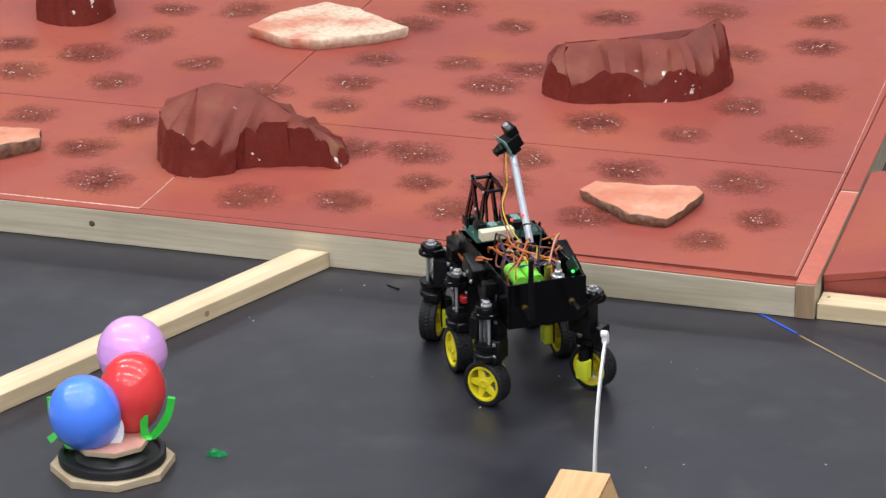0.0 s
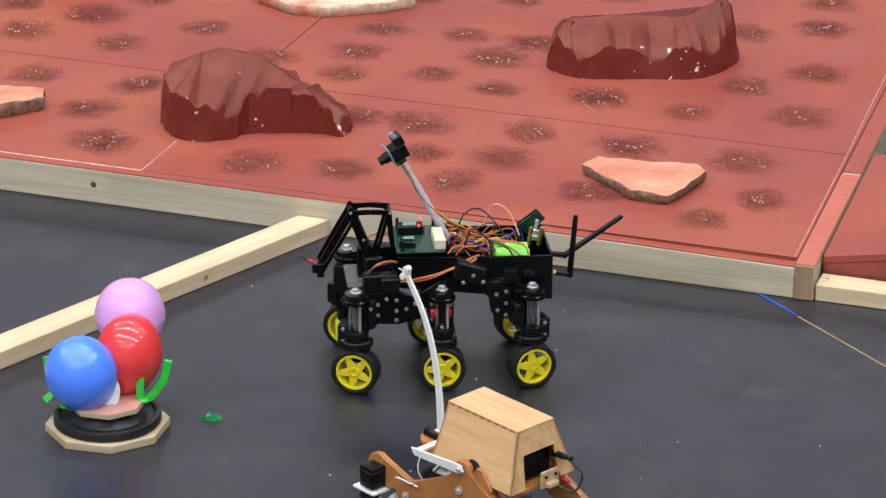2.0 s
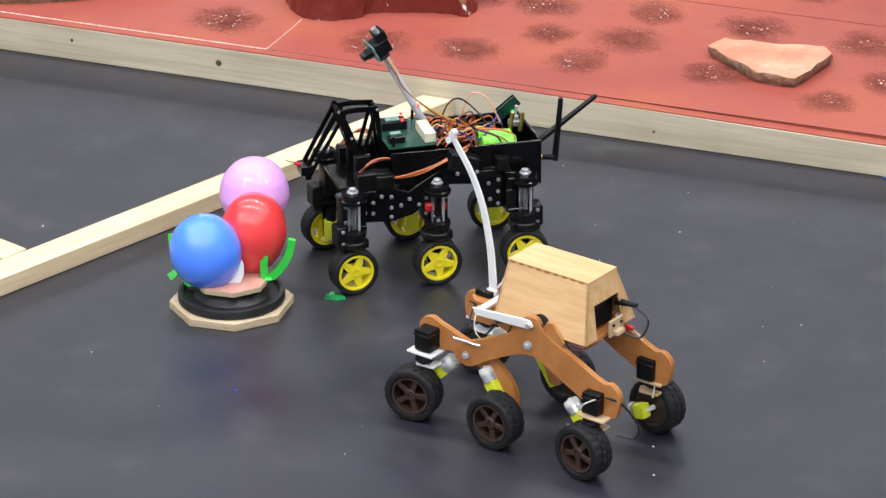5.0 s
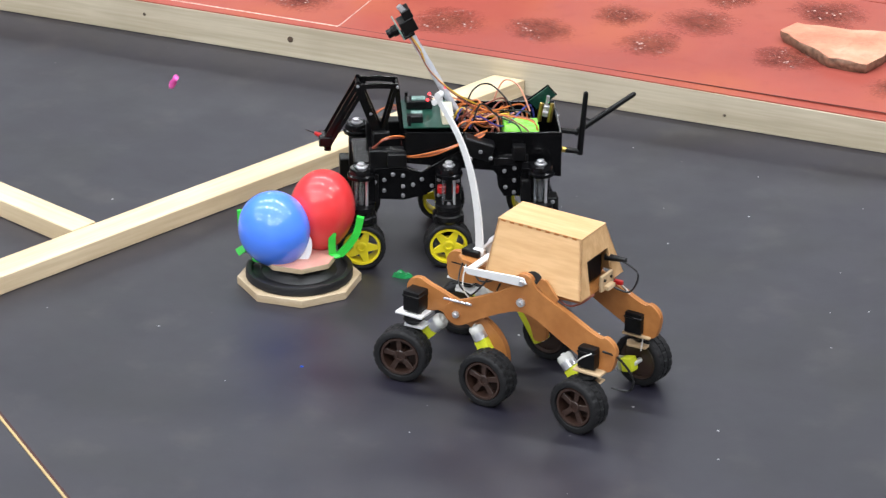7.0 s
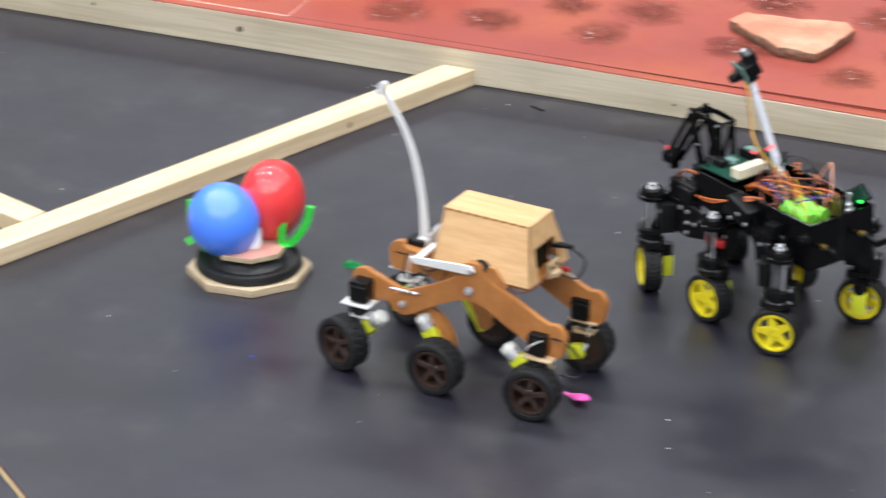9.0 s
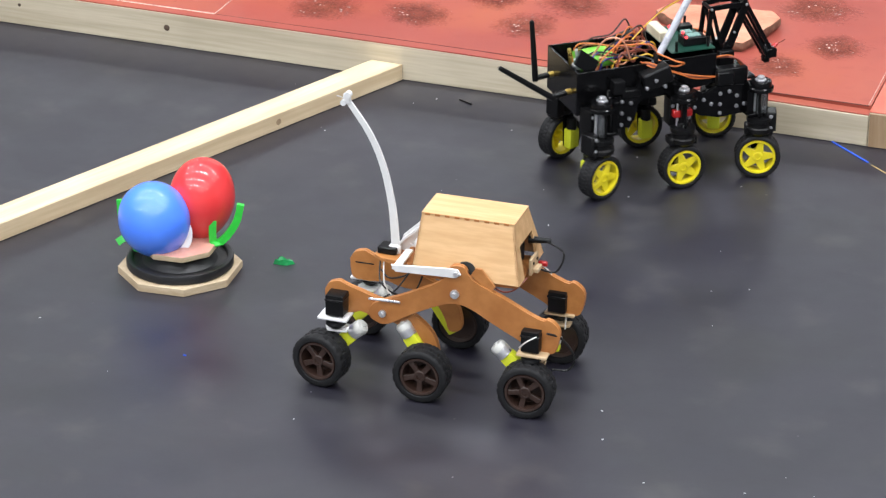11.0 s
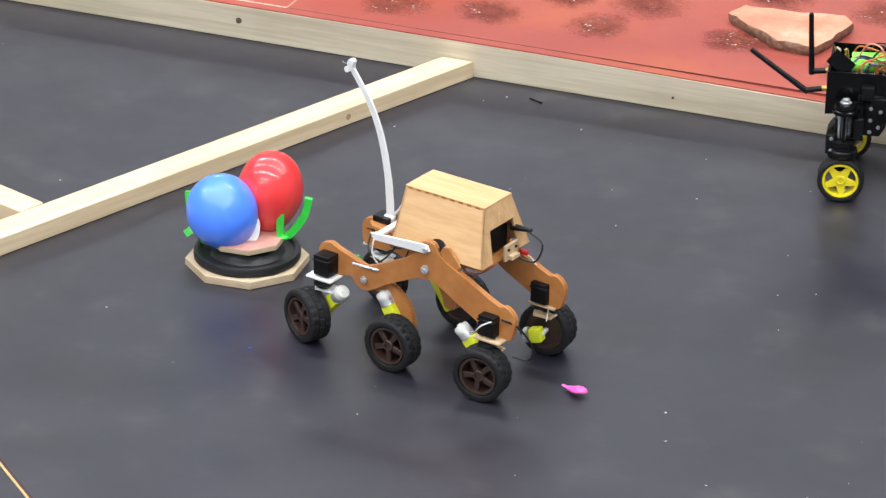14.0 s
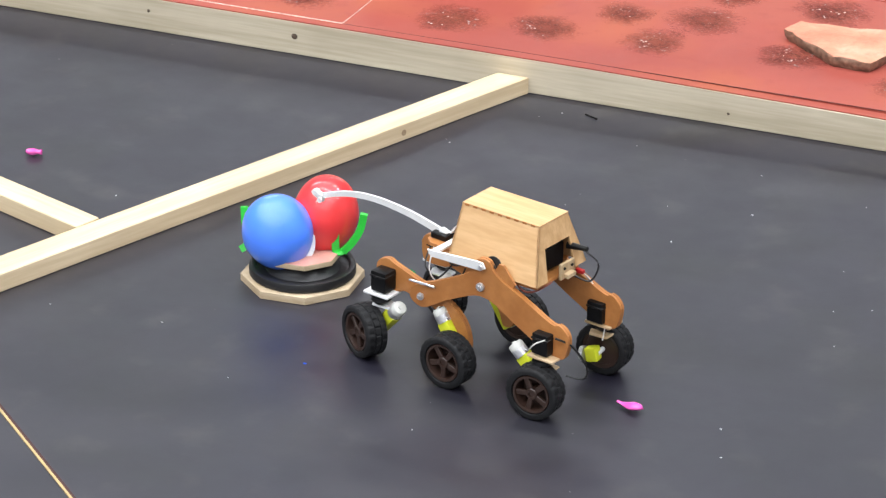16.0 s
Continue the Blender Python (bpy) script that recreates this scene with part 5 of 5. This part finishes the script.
    add_prism(bm, [(-0.102, -0.045), (-0.102, 0.045), (-0.02, 0.052), (0.03, 0.046), (0.05, 0.026), (0.086, 0.022), (0.098, 0.012), (0.098, -0.012), (0.086, -0.022), (0.05, -0.026), (0.03, -0.046), (-0.02, -0.052)], 0.155, 0.160, "z", 0.0006)
    part("chassis_plate", bm, PLY_STAIN, rv, smooth=False)
    for s in (1, -1):
        bm = bmesh.new()
        add_prism(bm, [(-0.018, 0.130), (-0.048, 0.130), (-0.052, 0.156), (-0.042, 0.165), (-0.024, 0.165), (-0.012, 0.154)], s * 0.040, s * 0.0435, "y", 0.0005)
        part("pivot_plate", bm, PLY_STAIN, rv, smooth=False)
        bm = bmesh.new()
        add_cyl(bm, (-0.026, s * 0.04, 0.144), (-0.026, s * 0.0615, 0.144), 0.006, 12)
        part("pivot_pin", bm, STEEL, rv)
        bm = bmesh.new()
        add_prism(bm, [(-0.046, 0.172), (-0.052, 0.182), (-0.060, 0.182), (-0.078, 0.160), (-0.074, 0.153), (-0.066, 0.155)], s * 0.0555, s * 0.059, "y", 0.0005)
        part("link_plate", bm, PLY_STAIN, rv, smooth=False)
    # body: sloping ply panels with finger joints
    zb, zt = 0.163, 0.2335
    xb, xt = (0.034, -0.108), (0.0285, -0.094)
    yb, yt = 0.054, 0.0305
    def quad_plate(name, corners, th, inward, mat=PLY):
        bm = bmesh.new()
        outer = [bm.verts.new(c) for c in corners]
        inner = [bm.verts.new(Vector(c) + Vector(inward) * th) for c in corners]
        bm.faces.new(outer)
        bm.faces.new(inner[::-1])
        k = len(corners)
        for i in range(k):
            bm.faces.new((outer[i], inner[i], inner[(i + 1) % k], outer[(i + 1) % k]))
        return part(name, bm, mat, rv, smooth=False)
    for s in (1, -1):
        quad_plate("side_panel", [(xb[0], s * yb, zb), (xb[1], s * yb, zb), (xt[1], s * yt, zt), (xt[0], s * yt, zt)], 0.003, (0, -s, 0))
        bm = bmesh.new()
        add_lathe(bm, [(0, 0.0006), (0.014, 0.0006), (0.0145, 0)], 20, Matrix.Translation((-0.037, s * 0.0522, 0.171)) @ pose(0, 0, 0, (-90 + 18) * s, 0, 0))
        part("cable_hole", bm, W_BLACK, rv, "dark round cable hole")
    quad_plate("top_panel", [(xt[0], yt, zt), (xt[1], yt, zt), (xt[1], -yt, zt), (xt[0], -yt, zt)], 0.003, (0, 0, 1))
    quad_plate("front_panel", [(xb[0], yb, zb), (xb[0], -yb, zb), (xt[0], -yt, zt), (xt[0], yt, zt)], 0.003, (-1, 0, 0))
    def rear(y, z):
        f = (z - zb) / (zt - zb)
        return (xb[1] + (xt[1] - xb[1]) * f, y, z)
    w = lambda z: yb + (yt - yb) * (z - zb) / (zt - zb)
    for name, cs in (("rear_top", [(w(0.205), 0.205), (-w(0.205), 0.205), (-yt, zt), (yt, zt)]), ("rear_bar", [(w(zb), zb), (w(0.205), 0.205), (0.026, 0.205), (0.030, zb)]), ("rear_bar", [(-w(zb), zb), (-w(0.205), 0.205), (-0.026, 0.205), (-0.030, zb)])):
        quad_plate(name, [rear(y, z) for y, z in cs], 0.003, (1, 0, 0))
    for s in (1, -1):
        for k in range(9):
            bm = bmesh.new()
            x = xt[0] - 0.008 - k * 0.0130
            add_box(bm, x, s * (yt + 0.0002), zt + 0.0012, 0.0064, 0.0012, 0.0026)
            part("joint_finger", bm, PLY_STAIN, rv, smooth=False)
    bm = bmesh.new()
    add_box(bm, -0.040, 0, 0.180, 0.1, 0.056, 0.03)
    part("inner_tray", bm, BLACK_PRINT, rv, "dark electronics inside the body", smooth=False)
    bm = bmesh.new()
    add_box(bm, -0.107, -0.012, 0.166, 0.004, 0.030, 0.022, pose(0, 0, 0), 0.0008)
    add_box(bm, -0.110, -0.012, 0.160, 0.012, 0.018, 0.006, None, 0.0008)
    socket = part("socket_plate", bm, PLY_RAW, rv, smooth=False)
    for y in (-0.004, -0.020):
        bm = bmesh.new()
        add_cyl(bm, (-0.109, y, 0.170), (-0.1105, y, 0.170), 0.002, 8)
        part("screw", bm, BLACK_PRINT, socket)
    bm = bmesh.new()
    add_cyl(bm, (-0.095, -0.030, 0.190), (-0.124, -0.033, 0.191), 0.005, 12, 0.003)
    part("plug", bm, BLACK_PRINT, rv, "black power plug")
    bm = bmesh.new()
    add_box(bm, -0.113, -0.034, 0.157, 0.012, 0.006, 0.006, None, 0.001)
    part("red_connector", bm, RED_PL, rv)
    # white arm hinge on the deck
    bm = bmesh.new()
    add_box(bm, 0.082, 0, 0.1645, 0.026, 0.022, 0.009, None, 0.0015)
    part("deck_servo", bm, BLACK_PRINT, rv)
    for s in (1, -1):
        bm = bmesh.new()
        add_prism(bm, [(0.052, 0.165), (0.058, 0.174), (-0.022, 0.180), (-0.031, 0.180), (-0.035, 0.173), (-0.028, 0.168)], s * 0.0630, s * 0.0660, "y", 0.0006)
        part("white_link", bm, WHITE_PL, rv, "white plastic link")
        bm = bmesh.new()
        add_lathe(bm, [(0, 0.003), (0.003, 0.003), (0.0035, 0)], 10, Matrix.Translation((-0.029, s * 0.0660, 0.174)) @ pose(0, 0, 0, -90 * s, 0, 0))
        part("bolt", bm, STEEL, rv)
        bm = bmesh.new()
        add_cyl(bm, (0.088, s * 0.0635, 0.121), (0.046, s * 0.0645, 0.1225), 0.0017, 8)
        part("tie_rod", bm, STEEL, rv, "thin steel tie rod")
        bm = bmesh.new()
        add_box(bm, 0.0, 0, 0, 0.010, 0.058, 0.004, pose(0.052, s * 0.036, 0.169), 0.0008)
        part("white_bar", bm, WHITE_PL, rv)
    bm = bmesh.new()
    pts = spline([(0.078, -0.004, 0.158), (0.064, -0.004, 0.178), (0.044, -0.004, 0.196), (0.036, -0.004, 0.205)], 5)
    add_tube(bm, pts, 0, flat=(0.004, 0.0014, (0, 1, 0)))
    part("white_strut", bm, WHITE_PL, rv)
    bm = bmesh.new()
    add_prism(bm, [(0.072, 0.160), (0.060, 0.160), (0.038, 0.196), (0.034, 0.206), (0.040, 0.207), (0.066, 0.182)], -0.012, -0.009, "y", 0.0005)
    part("white_gusset", bm, WHITE_PL, rv, smooth=False)
    # whip arm, pivoting at its foot
    arm = new("whip_arm")
    arm.parent = rv
    arm.location = (0.078, 0.0, 0.160)
    bm = bmesh.new()
    pts = spline([(-0.005, 0, 0.0), (-0.003, 0, 0.035), (0.001, 0, 0.070), (0.012, 0, 0.118), (0.030, 0, 0.160), (0.058, 0, 0.200)], 7)
    add_tube(bm, pts, 0, flat=(lambda u: 0.0056 - 0.0022 * u, 0.0016, (1, 0, 0.0)))
    part("strip", bm, WHITE_PL, arm, "curved white plastic strip")
    bm = bmesh.new()
    add_box(bm, 0.060, 0, 0.204, 0.010, 0.008, 0.014, None, 0.003, 2)
    add_cyl(bm, (0.058, -0.003, 0.210), (0.058, 0.005, 0.210), 0.0044, 12)
    add_cyl(bm, (0.064, -0.003, 0.199), (0.064, 0.005, 0.199), 0.0040, 12)
    part("tip_clamp", bm, WHITE_PL, arm)
    bm = bmesh.new()
    add_cyl(bm, (0.064, 0, 0.204), (0.074, 0, 0.206), 0.0006, 6)
    part("pin", bm, STEEL, arm)
    bm = bmesh.new()
    add_box(bm, -0.004, 0, 0.004, 0.016, 0.010, 0.014, None, 0.002)
    part("foot_clamp", bm, WHITE_PL, arm)
    # cables
    wires(rv, [
        (W_BLACK, 0.0015, [(-0.150, 0.07, 0.112), (-0.165, 0.055, 0.10), (-0.178, 0.04, 0.07), (-0.168, 0.03, 0.045), (-0.150, 0.045, 0.05)]),
        (W_BLACK, 0.0014, [(-0.120, -0.03, 0.19), (-0.140, -0.035, 0.175), (-0.132, -0.03, 0.15), (-0.112, -0.02, 0.156)]),
        (W_BLACK, 0.0012, [(-0.098, -0.04, 0.157), (-0.110, -0.055, 0.14), (-0.122, -0.06, 0.115), (-0.135, -0.064, 0.105)]),
        (W_WHITE, 0.0010, [(-0.096, -0.038, 0.157), (-0.112, -0.052, 0.142), (-0.126, -0.058, 0.118), (-0.138, -0.058, 0.09), (-0.140, -0.05, 0.06)]),
        (W_WHITE, 0.0010, [(-0.030, 0.0525, 0.178), (-0.038, 0.0550, 0.172), (-0.044, 0.0520, 0.160), (-0.05, 0.048, 0.150)]),
        (W_BLACK, 0.0012, [(-0.034, 0.0520, 0.180), (-0.042, 0.0548, 0.174), (-0.050, 0.0515, 0.160), (-0.06, 0.048, 0.152)]),
        (W_WHITE, 0.0010, [(-0.138, 0.0755, 0.108), (-0.125, 0.079, 0.100), (-0.116, 0.077, 0.090)]),
        (W_BLACK, 0.0012, [(0.09, 0.01, 0.158), (0.08, 0.04, 0.135), (0.06, 0.03, 0.115), (0.04, 0.02, 0.12), (0.03, 0.01, 0.15)]),
        (W_WHITE, 0.0010, [(0.085, 0.012, 0.158), (0.075, 0.038, 0.13), (0.058, 0.034, 0.112), (0.036, 0.02, 0.118)]),
        (W_BLACK, 0.0012, [(0.108, 0.042, 0.112), (0.094, 0.036, 0.104), (0.066, 0.026, 0.118), (0.045, 0.01, 0.150)]),
        (W_BLACK, 0.0012, [(0.108, -0.042, 0.112), (0.094, -0.036, 0.104), (0.066, -0.026, 0.118), (0.045, -0.01, 0.150)]),
        (W_BROWN, 0.0012, [(-0.06, 0.04, 0.157), (-0.085, 0.048, 0.15), (-0.10, 0.04, 0.153), (-0.108, 0.02, 0.16)]),
    ])
    return rv, wheels, brackets, arm


WOODEN_ROVER, B_WHEELS, B_MOTORS, B_ARM = wooden_rover()
# ---- what moves ----
def heading_rows(rows):
    return [(t, pose(x, y, 0, 0, 0, a)) for t, x, y, a in rows]


def rolling(wheels, rows, xs, half, r, steer, king=0.0):
    """Wheels turn with the ground they cover; steer: seconds and degrees of the front and rear axle."""
    fine = []
    for (t0, x0, y0, a0), (t1, x1, y1, a1) in zip(rows, rows[1:]):
        far = math.hypot(x1 - x0, y1 - y0) + abs(radians(a1 - a0)) * 0.2
        k = max(1, math.ceil(far / (r * 1.0)))
        for i in range(k):
            f = i / k
            fine.append((t0 + (t1 - t0) * f, x0 + (x1 - x0) * f, y0 + (y1 - y0) * f, a0 + (a1 - a0) * f))
    fine.append(rows[-1])
    def steer_at(t, i):
        if i == 1:
            return 0.0
        for (ta, fa, ra), (tb, fb, rb) in zip(steer, steer[1:]):
            if ta <= t <= tb:
                f = (t - ta) / (tb - ta)
                return (fa + (fb - fa) * f) if i == 0 else (ra + (rb - ra) * f)
        return steer[-1][1] if i == 0 else steer[-1][2]
    times = sorted({round(v[0], 3) for v in fine} | {s[0] for s in steer})
    for wh, side, i in wheels:
        spin, out, last = 0.0, [], None
        for t in times:
            k = max(j for j, v in enumerate(fine) if v[0] <= t + 1e-3)
            k1 = min(k + 1, len(fine) - 1)
            f = 0 if k1 == k else (t - fine[k][0]) / (fine[k1][0] - fine[k][0])
            x, y, a = (fine[k][j] + (fine[k1][j] - fine[k][j]) * f for j in (1, 2, 3))
            c, s = math.cos(radians(a)), math.sin(radians(a))
            px, py = x + c * xs[i] - s * side * half, y + s * xs[i] + c * side * half
            if last:
                spin += math.degrees(((px - last[0]) * c + (py - last[1]) * s) / r)
            last = (px, py)
            st = steer_at(t, i)
            out.append((t, pose(xs[i], side * (half - king), r, 0, 0, st) @ pose(0, side * king, 0, 0, spin, 0) @ (pose(0, 0, 0) if side > 0 else pose(0, 0, 0, 0, 0, 180))))
        walk(wh, out)


A_ROWS = [(0.0, 0.378, -0.270, 126.5), (0.1, 0.386, -0.278, 128), (0.3, 0.540, -0.396, 164), (0.5, 0.5495, -0.4033, 167.3), (1.0, 0.550, -0.402, 167.5), (1.3, 0.552, -0.403, 168),
          (1.5, 0.3708, -0.3908, 192.2), (1.7, 0.325, -0.404, 202), (2.0, 0.3130, -0.410, 204.6), (2.5, 0.311, -0.409, 206), (2.6, 0.2726, -0.4285, 209), (2.8, 0.205, -0.470, 218), (3.0, 0.1830, -0.4894, 222.4), (3.5, 0.1660, -0.5100, 220.0), (4.0, 0.1515, -0.5164, 217.8),
          (6.3, 0.145, -0.525, 216.8), (6.7, 0.145, -0.525, 216), (7.0, 0.0895, -0.5545, 206), (7.5, 0.0890, -0.5536, 205.4), (8.1, 0.0885, -0.551, 205.4), (8.3, 0.19, -0.525, 195), (8.5, 0.4015, -0.5145, 175.8), (8.75, 0.590, -0.562, 153), (9.0, 0.6245, -0.581, 150.4), (9.2, 0.6245, -0.581, 150.6),
          (9.7, 0.61, -0.47, 125), (10.3, 0.54, -0.30, 82), (10.9, 0.475, -0.185, 45), (11.3, 0.464, -0.165, 28), (11.6, 0.470, -0.163, 26), (12.0, 0.478, -0.159, 20.5), (12.3, 0.574, -0.142, 7.5), (12.5, 0.5768, -0.1412, 6.5), (13.0, 0.6000, -0.1352, 4.0), (13.3, 0.603, -0.137, 5.5), (13.5, 0.62, -0.137, 7), (13.8, 0.735, -0.118, 12), (14.0, 0.760, -0.118, 11),
          (14.5, 0.785, -0.118, 10), (15.0, 0.93, -0.125, 4), (16.0, 0.98, -0.13, 0)]
B_ROWS = [(0.0, 0.7204, -1.0963, 93), (0.5, 0.724, -1.1147, 94), (1.0, 0.742, -1.156, 102), (1.5, 0.7433, -1.1549, 103), (1.7, 0.700, -1.085, 118), (1.9, 0.585, -0.995, 146), (2.0, 0.5690, -0.9855, 152), (2.5, 0.545, -0.973, 157.5), (3.0, 0.5092, -0.9560, 163.7), (3.5, 0.5075, -0.954, 162.3), (4.2, 0.5095, -0.9527, 160.8),
          (5.2, 0.452, -0.937, 165), (6.3, 0.370, -0.919, 168.8), (6.5, 0.3645, -0.9176, 169.1), (7.0, 0.3525, -0.9130, 170.2), (8.0, 0.3505, -0.9118, 170.8), (8.5, 0.3498, -0.9125, 172), (9.2, 0.346, -0.9115, 172.6), (10.2, 0.383, -0.914, 178), (11.3, 0.410, -0.914, 182.4), (11.6, 0.4095, -0.9138, 182.2),
          (12.0, 0.325, -0.9012, 171.6), (12.3, 0.318, -0.901, 170.6), (12.5, 0.3148, -0.9013, 170.3), (13.0, 0.3120, -0.9010, 170.6), (13.2, 0.3070, -0.9000, 169.8), (13.5, 0.2926, -0.8957, 168.0), (14.0, 0.2897, -0.8940, 166.6), (14.5, 0.2893, -0.8962, 166.8), (15.0, 0.2888, -0.8952, 166.8), (15.5, 0.2913, -0.8966, 165.9), (16.0, 0.2935, -0.8975, 164.9)]


def motions():
    walk(BLACK_ROVER, heading_rows(A_ROWS))
    a_steer = [(0.0, -35, 35), (1.2, -35, 35), (1.5, -8, 8), (2.0, -20, 15), (2.5, -15, 12), (3.0, 5, -5), (4.2, 8, -6), (6.3, 8, -6), (7.0, 0, 0), (8.1, 0, 0), (8.5, -20, 20), (9.2, -35, 35), (11.3, -20, 20), (12.0, -8, 8), (12.5, 5, 5), (16.0, 0, 0)]
    rolling(A_WHEELS, A_ROWS, A_X, A_Y, A_R, a_steer)
    for leg, side, i in A_LEGS:
        rows = [(t, pose(A_X[i], side * A_Y, 0, 0, 0, (f, 0, r)[i])) for t, f, r in a_steer]
        walk(leg, rows)
    folded, reach = (0, 0), (32, -38)
    arm = [(0.0, folded), (3.6, folded), (3.95, reach), (4.2, reach), (4.7, folded), (6.3, folded), (6.45, reach), (6.58, reach), (6.75, folded), (16.0, folded)]
    walk(A_UPPER, [(t, pose(0.088, 0, 0.163, 0, a, 0)) for t, (a, b) in arm])
    walk(A_FORE, [(t, pose(0.033, 0, 0.081, 0, b, 0)) for t, (a, b) in arm])

    turn = [(0.0, 98), (0.15, 92), (0.35, 52), (1.3, 50), (1.6, 12), (8.1, 8), (8.5, 46), (8.8, 74), (9.2, 74), (10.5, 0), (16.0, 0)]
    walk(A_HEAD, [(t, pose(0.054, -0.022, 0.320, 0, 0, a) @ pose(0, 0, 0, 0, 28, 0)) for t, a in turn])

    walk(WOODEN_ROVER, heading_rows(B_ROWS))
    b_steer = [(0.0, 0, 0), (1.4, 0, 0), (2.0, 10, -10), (3.0, 13, -6), (8.1, 13, -6), (8.5, -14, 6), (9.2, -16, 8), (11.3, -8, 4), (12.2, -18, 8), (14.5, -20, 8), (16.0, -20, 8)]
    rolling(B_WHEELS, B_ROWS, B_X, B_Y, B_R, b_steer, 0.017)
    for mt, side, i, ang in B_MOTORS:
        rows = []
        for t, f, r in b_steer:
            st = (f, 0, r)[i]
            rows.append((t, pose(B_X[i], side * (B_Y - 0.017), B_R, 0, 0, st) @ pose(0, -side * 0.009, 0, 0, -ang, 0)))
        walk(mt, rows)
    whip = [(0.0, 0), (15.1, 0), (15.2, 22), (15.3, 72), (15.4, 62), (15.5, 4), (15.6, 0), (15.82, 0), (15.92, 70), (15.96, 73), (16.0, 73)]
    walk(B_ARM, [(t, pose(0.078, 0, 0.160, 0, a, 0)) for t, a in whip])

    # the balloons settle after the burst and give way under the whip
    walk(BLUE_BALLOON, [(t, pose(-0.070, -0.776, z, 12, -14)) for t, z in ((0.0, 0.083), (6.9, 0.083), (7.1, 0.079), (15.2, 0.079), (15.3, 0.072), (16.0, 0.072))])
    walk(RED_BALLOON, [(t, pose(-0.026, -0.716, z, -8, 3)) for t, z in ((0.0, 0.0935), (15.22, 0.0935), (15.3, 0.084), (15.45, 0.0915), (15.9, 0.0915), (15.97, 0.081), (16.0, 0.081))])

    # the lilac balloon bursts
    b, patches, crown, neck, scrap = LILAC_PARTS
    rng = random.Random(9)
    home = Vector(LILAC)
    for ob in patches + [crown]:
        at = ob.location.copy()
        a = rng.uniform(0, 2 * math.pi)
        land = Vector((rng.uniform(2.2, 3.0) * math.cos(a), -0.6 + rng.uniform(2.6, 3.4) * math.sin(a) * 0.8 - 0.3, 0.012))
        up = at + (land - home - at) * 0.55 + Vector((0, 0, 0.35))
        walk(ob, [(0.0, Matrix.Translation(at)), (6.9, Matrix.Translation(at)), (6.95, pose(*up, 50, 30, 40)), (7.0, pose(*(land - home), 80, 40, 70)), (16.0, pose(*(land - home), 80, 40, 70))])
    at = Vector(neck.location)
    land = Vector((0.487, -0.943, 0.009)) - home
    walk(neck, [(0.0, Matrix.Translation(at)), (6.9, Matrix.Translation(at)), (6.96, pose(1.3, -0.5, 0.5, 30, 20, 60)), (7.0, pose(1.6, -0.5, 0.5, 40, 20, 80)), (7.12, pose(1.3, -0.4, 0.3, 60, 15, 155)), (7.3, pose(*(land + Vector((0.05, -0.02, 0.02))), 80, 10, 230)), (7.4, pose(*land, 88, 0, 255)), (16.0, pose(*land, 88, 0, 255))])
    at = Vector(scrap.location)
    land = Vector((-0.588, -0.53, 0.006)) - home
    walk(scrap, [(0.0, Matrix.Translation(at)), (6.9, Matrix.Translation(at)), (6.95, pose(*(Vector((-0.287, -0.546, 0.17)) - home), 20, 0, 40)), (7.0, pose(*(Vector((-0.347, -0.526, 0.16)) - home), 35, 0, 60)), (7.2, pose(*(land + Vector((0.06, -0.02, 0.05))), 70, 0, 90)), (7.4, pose(*land, 90, 0, 105)), (16.0, pose(*land, 90, 0, 105))])


motions()
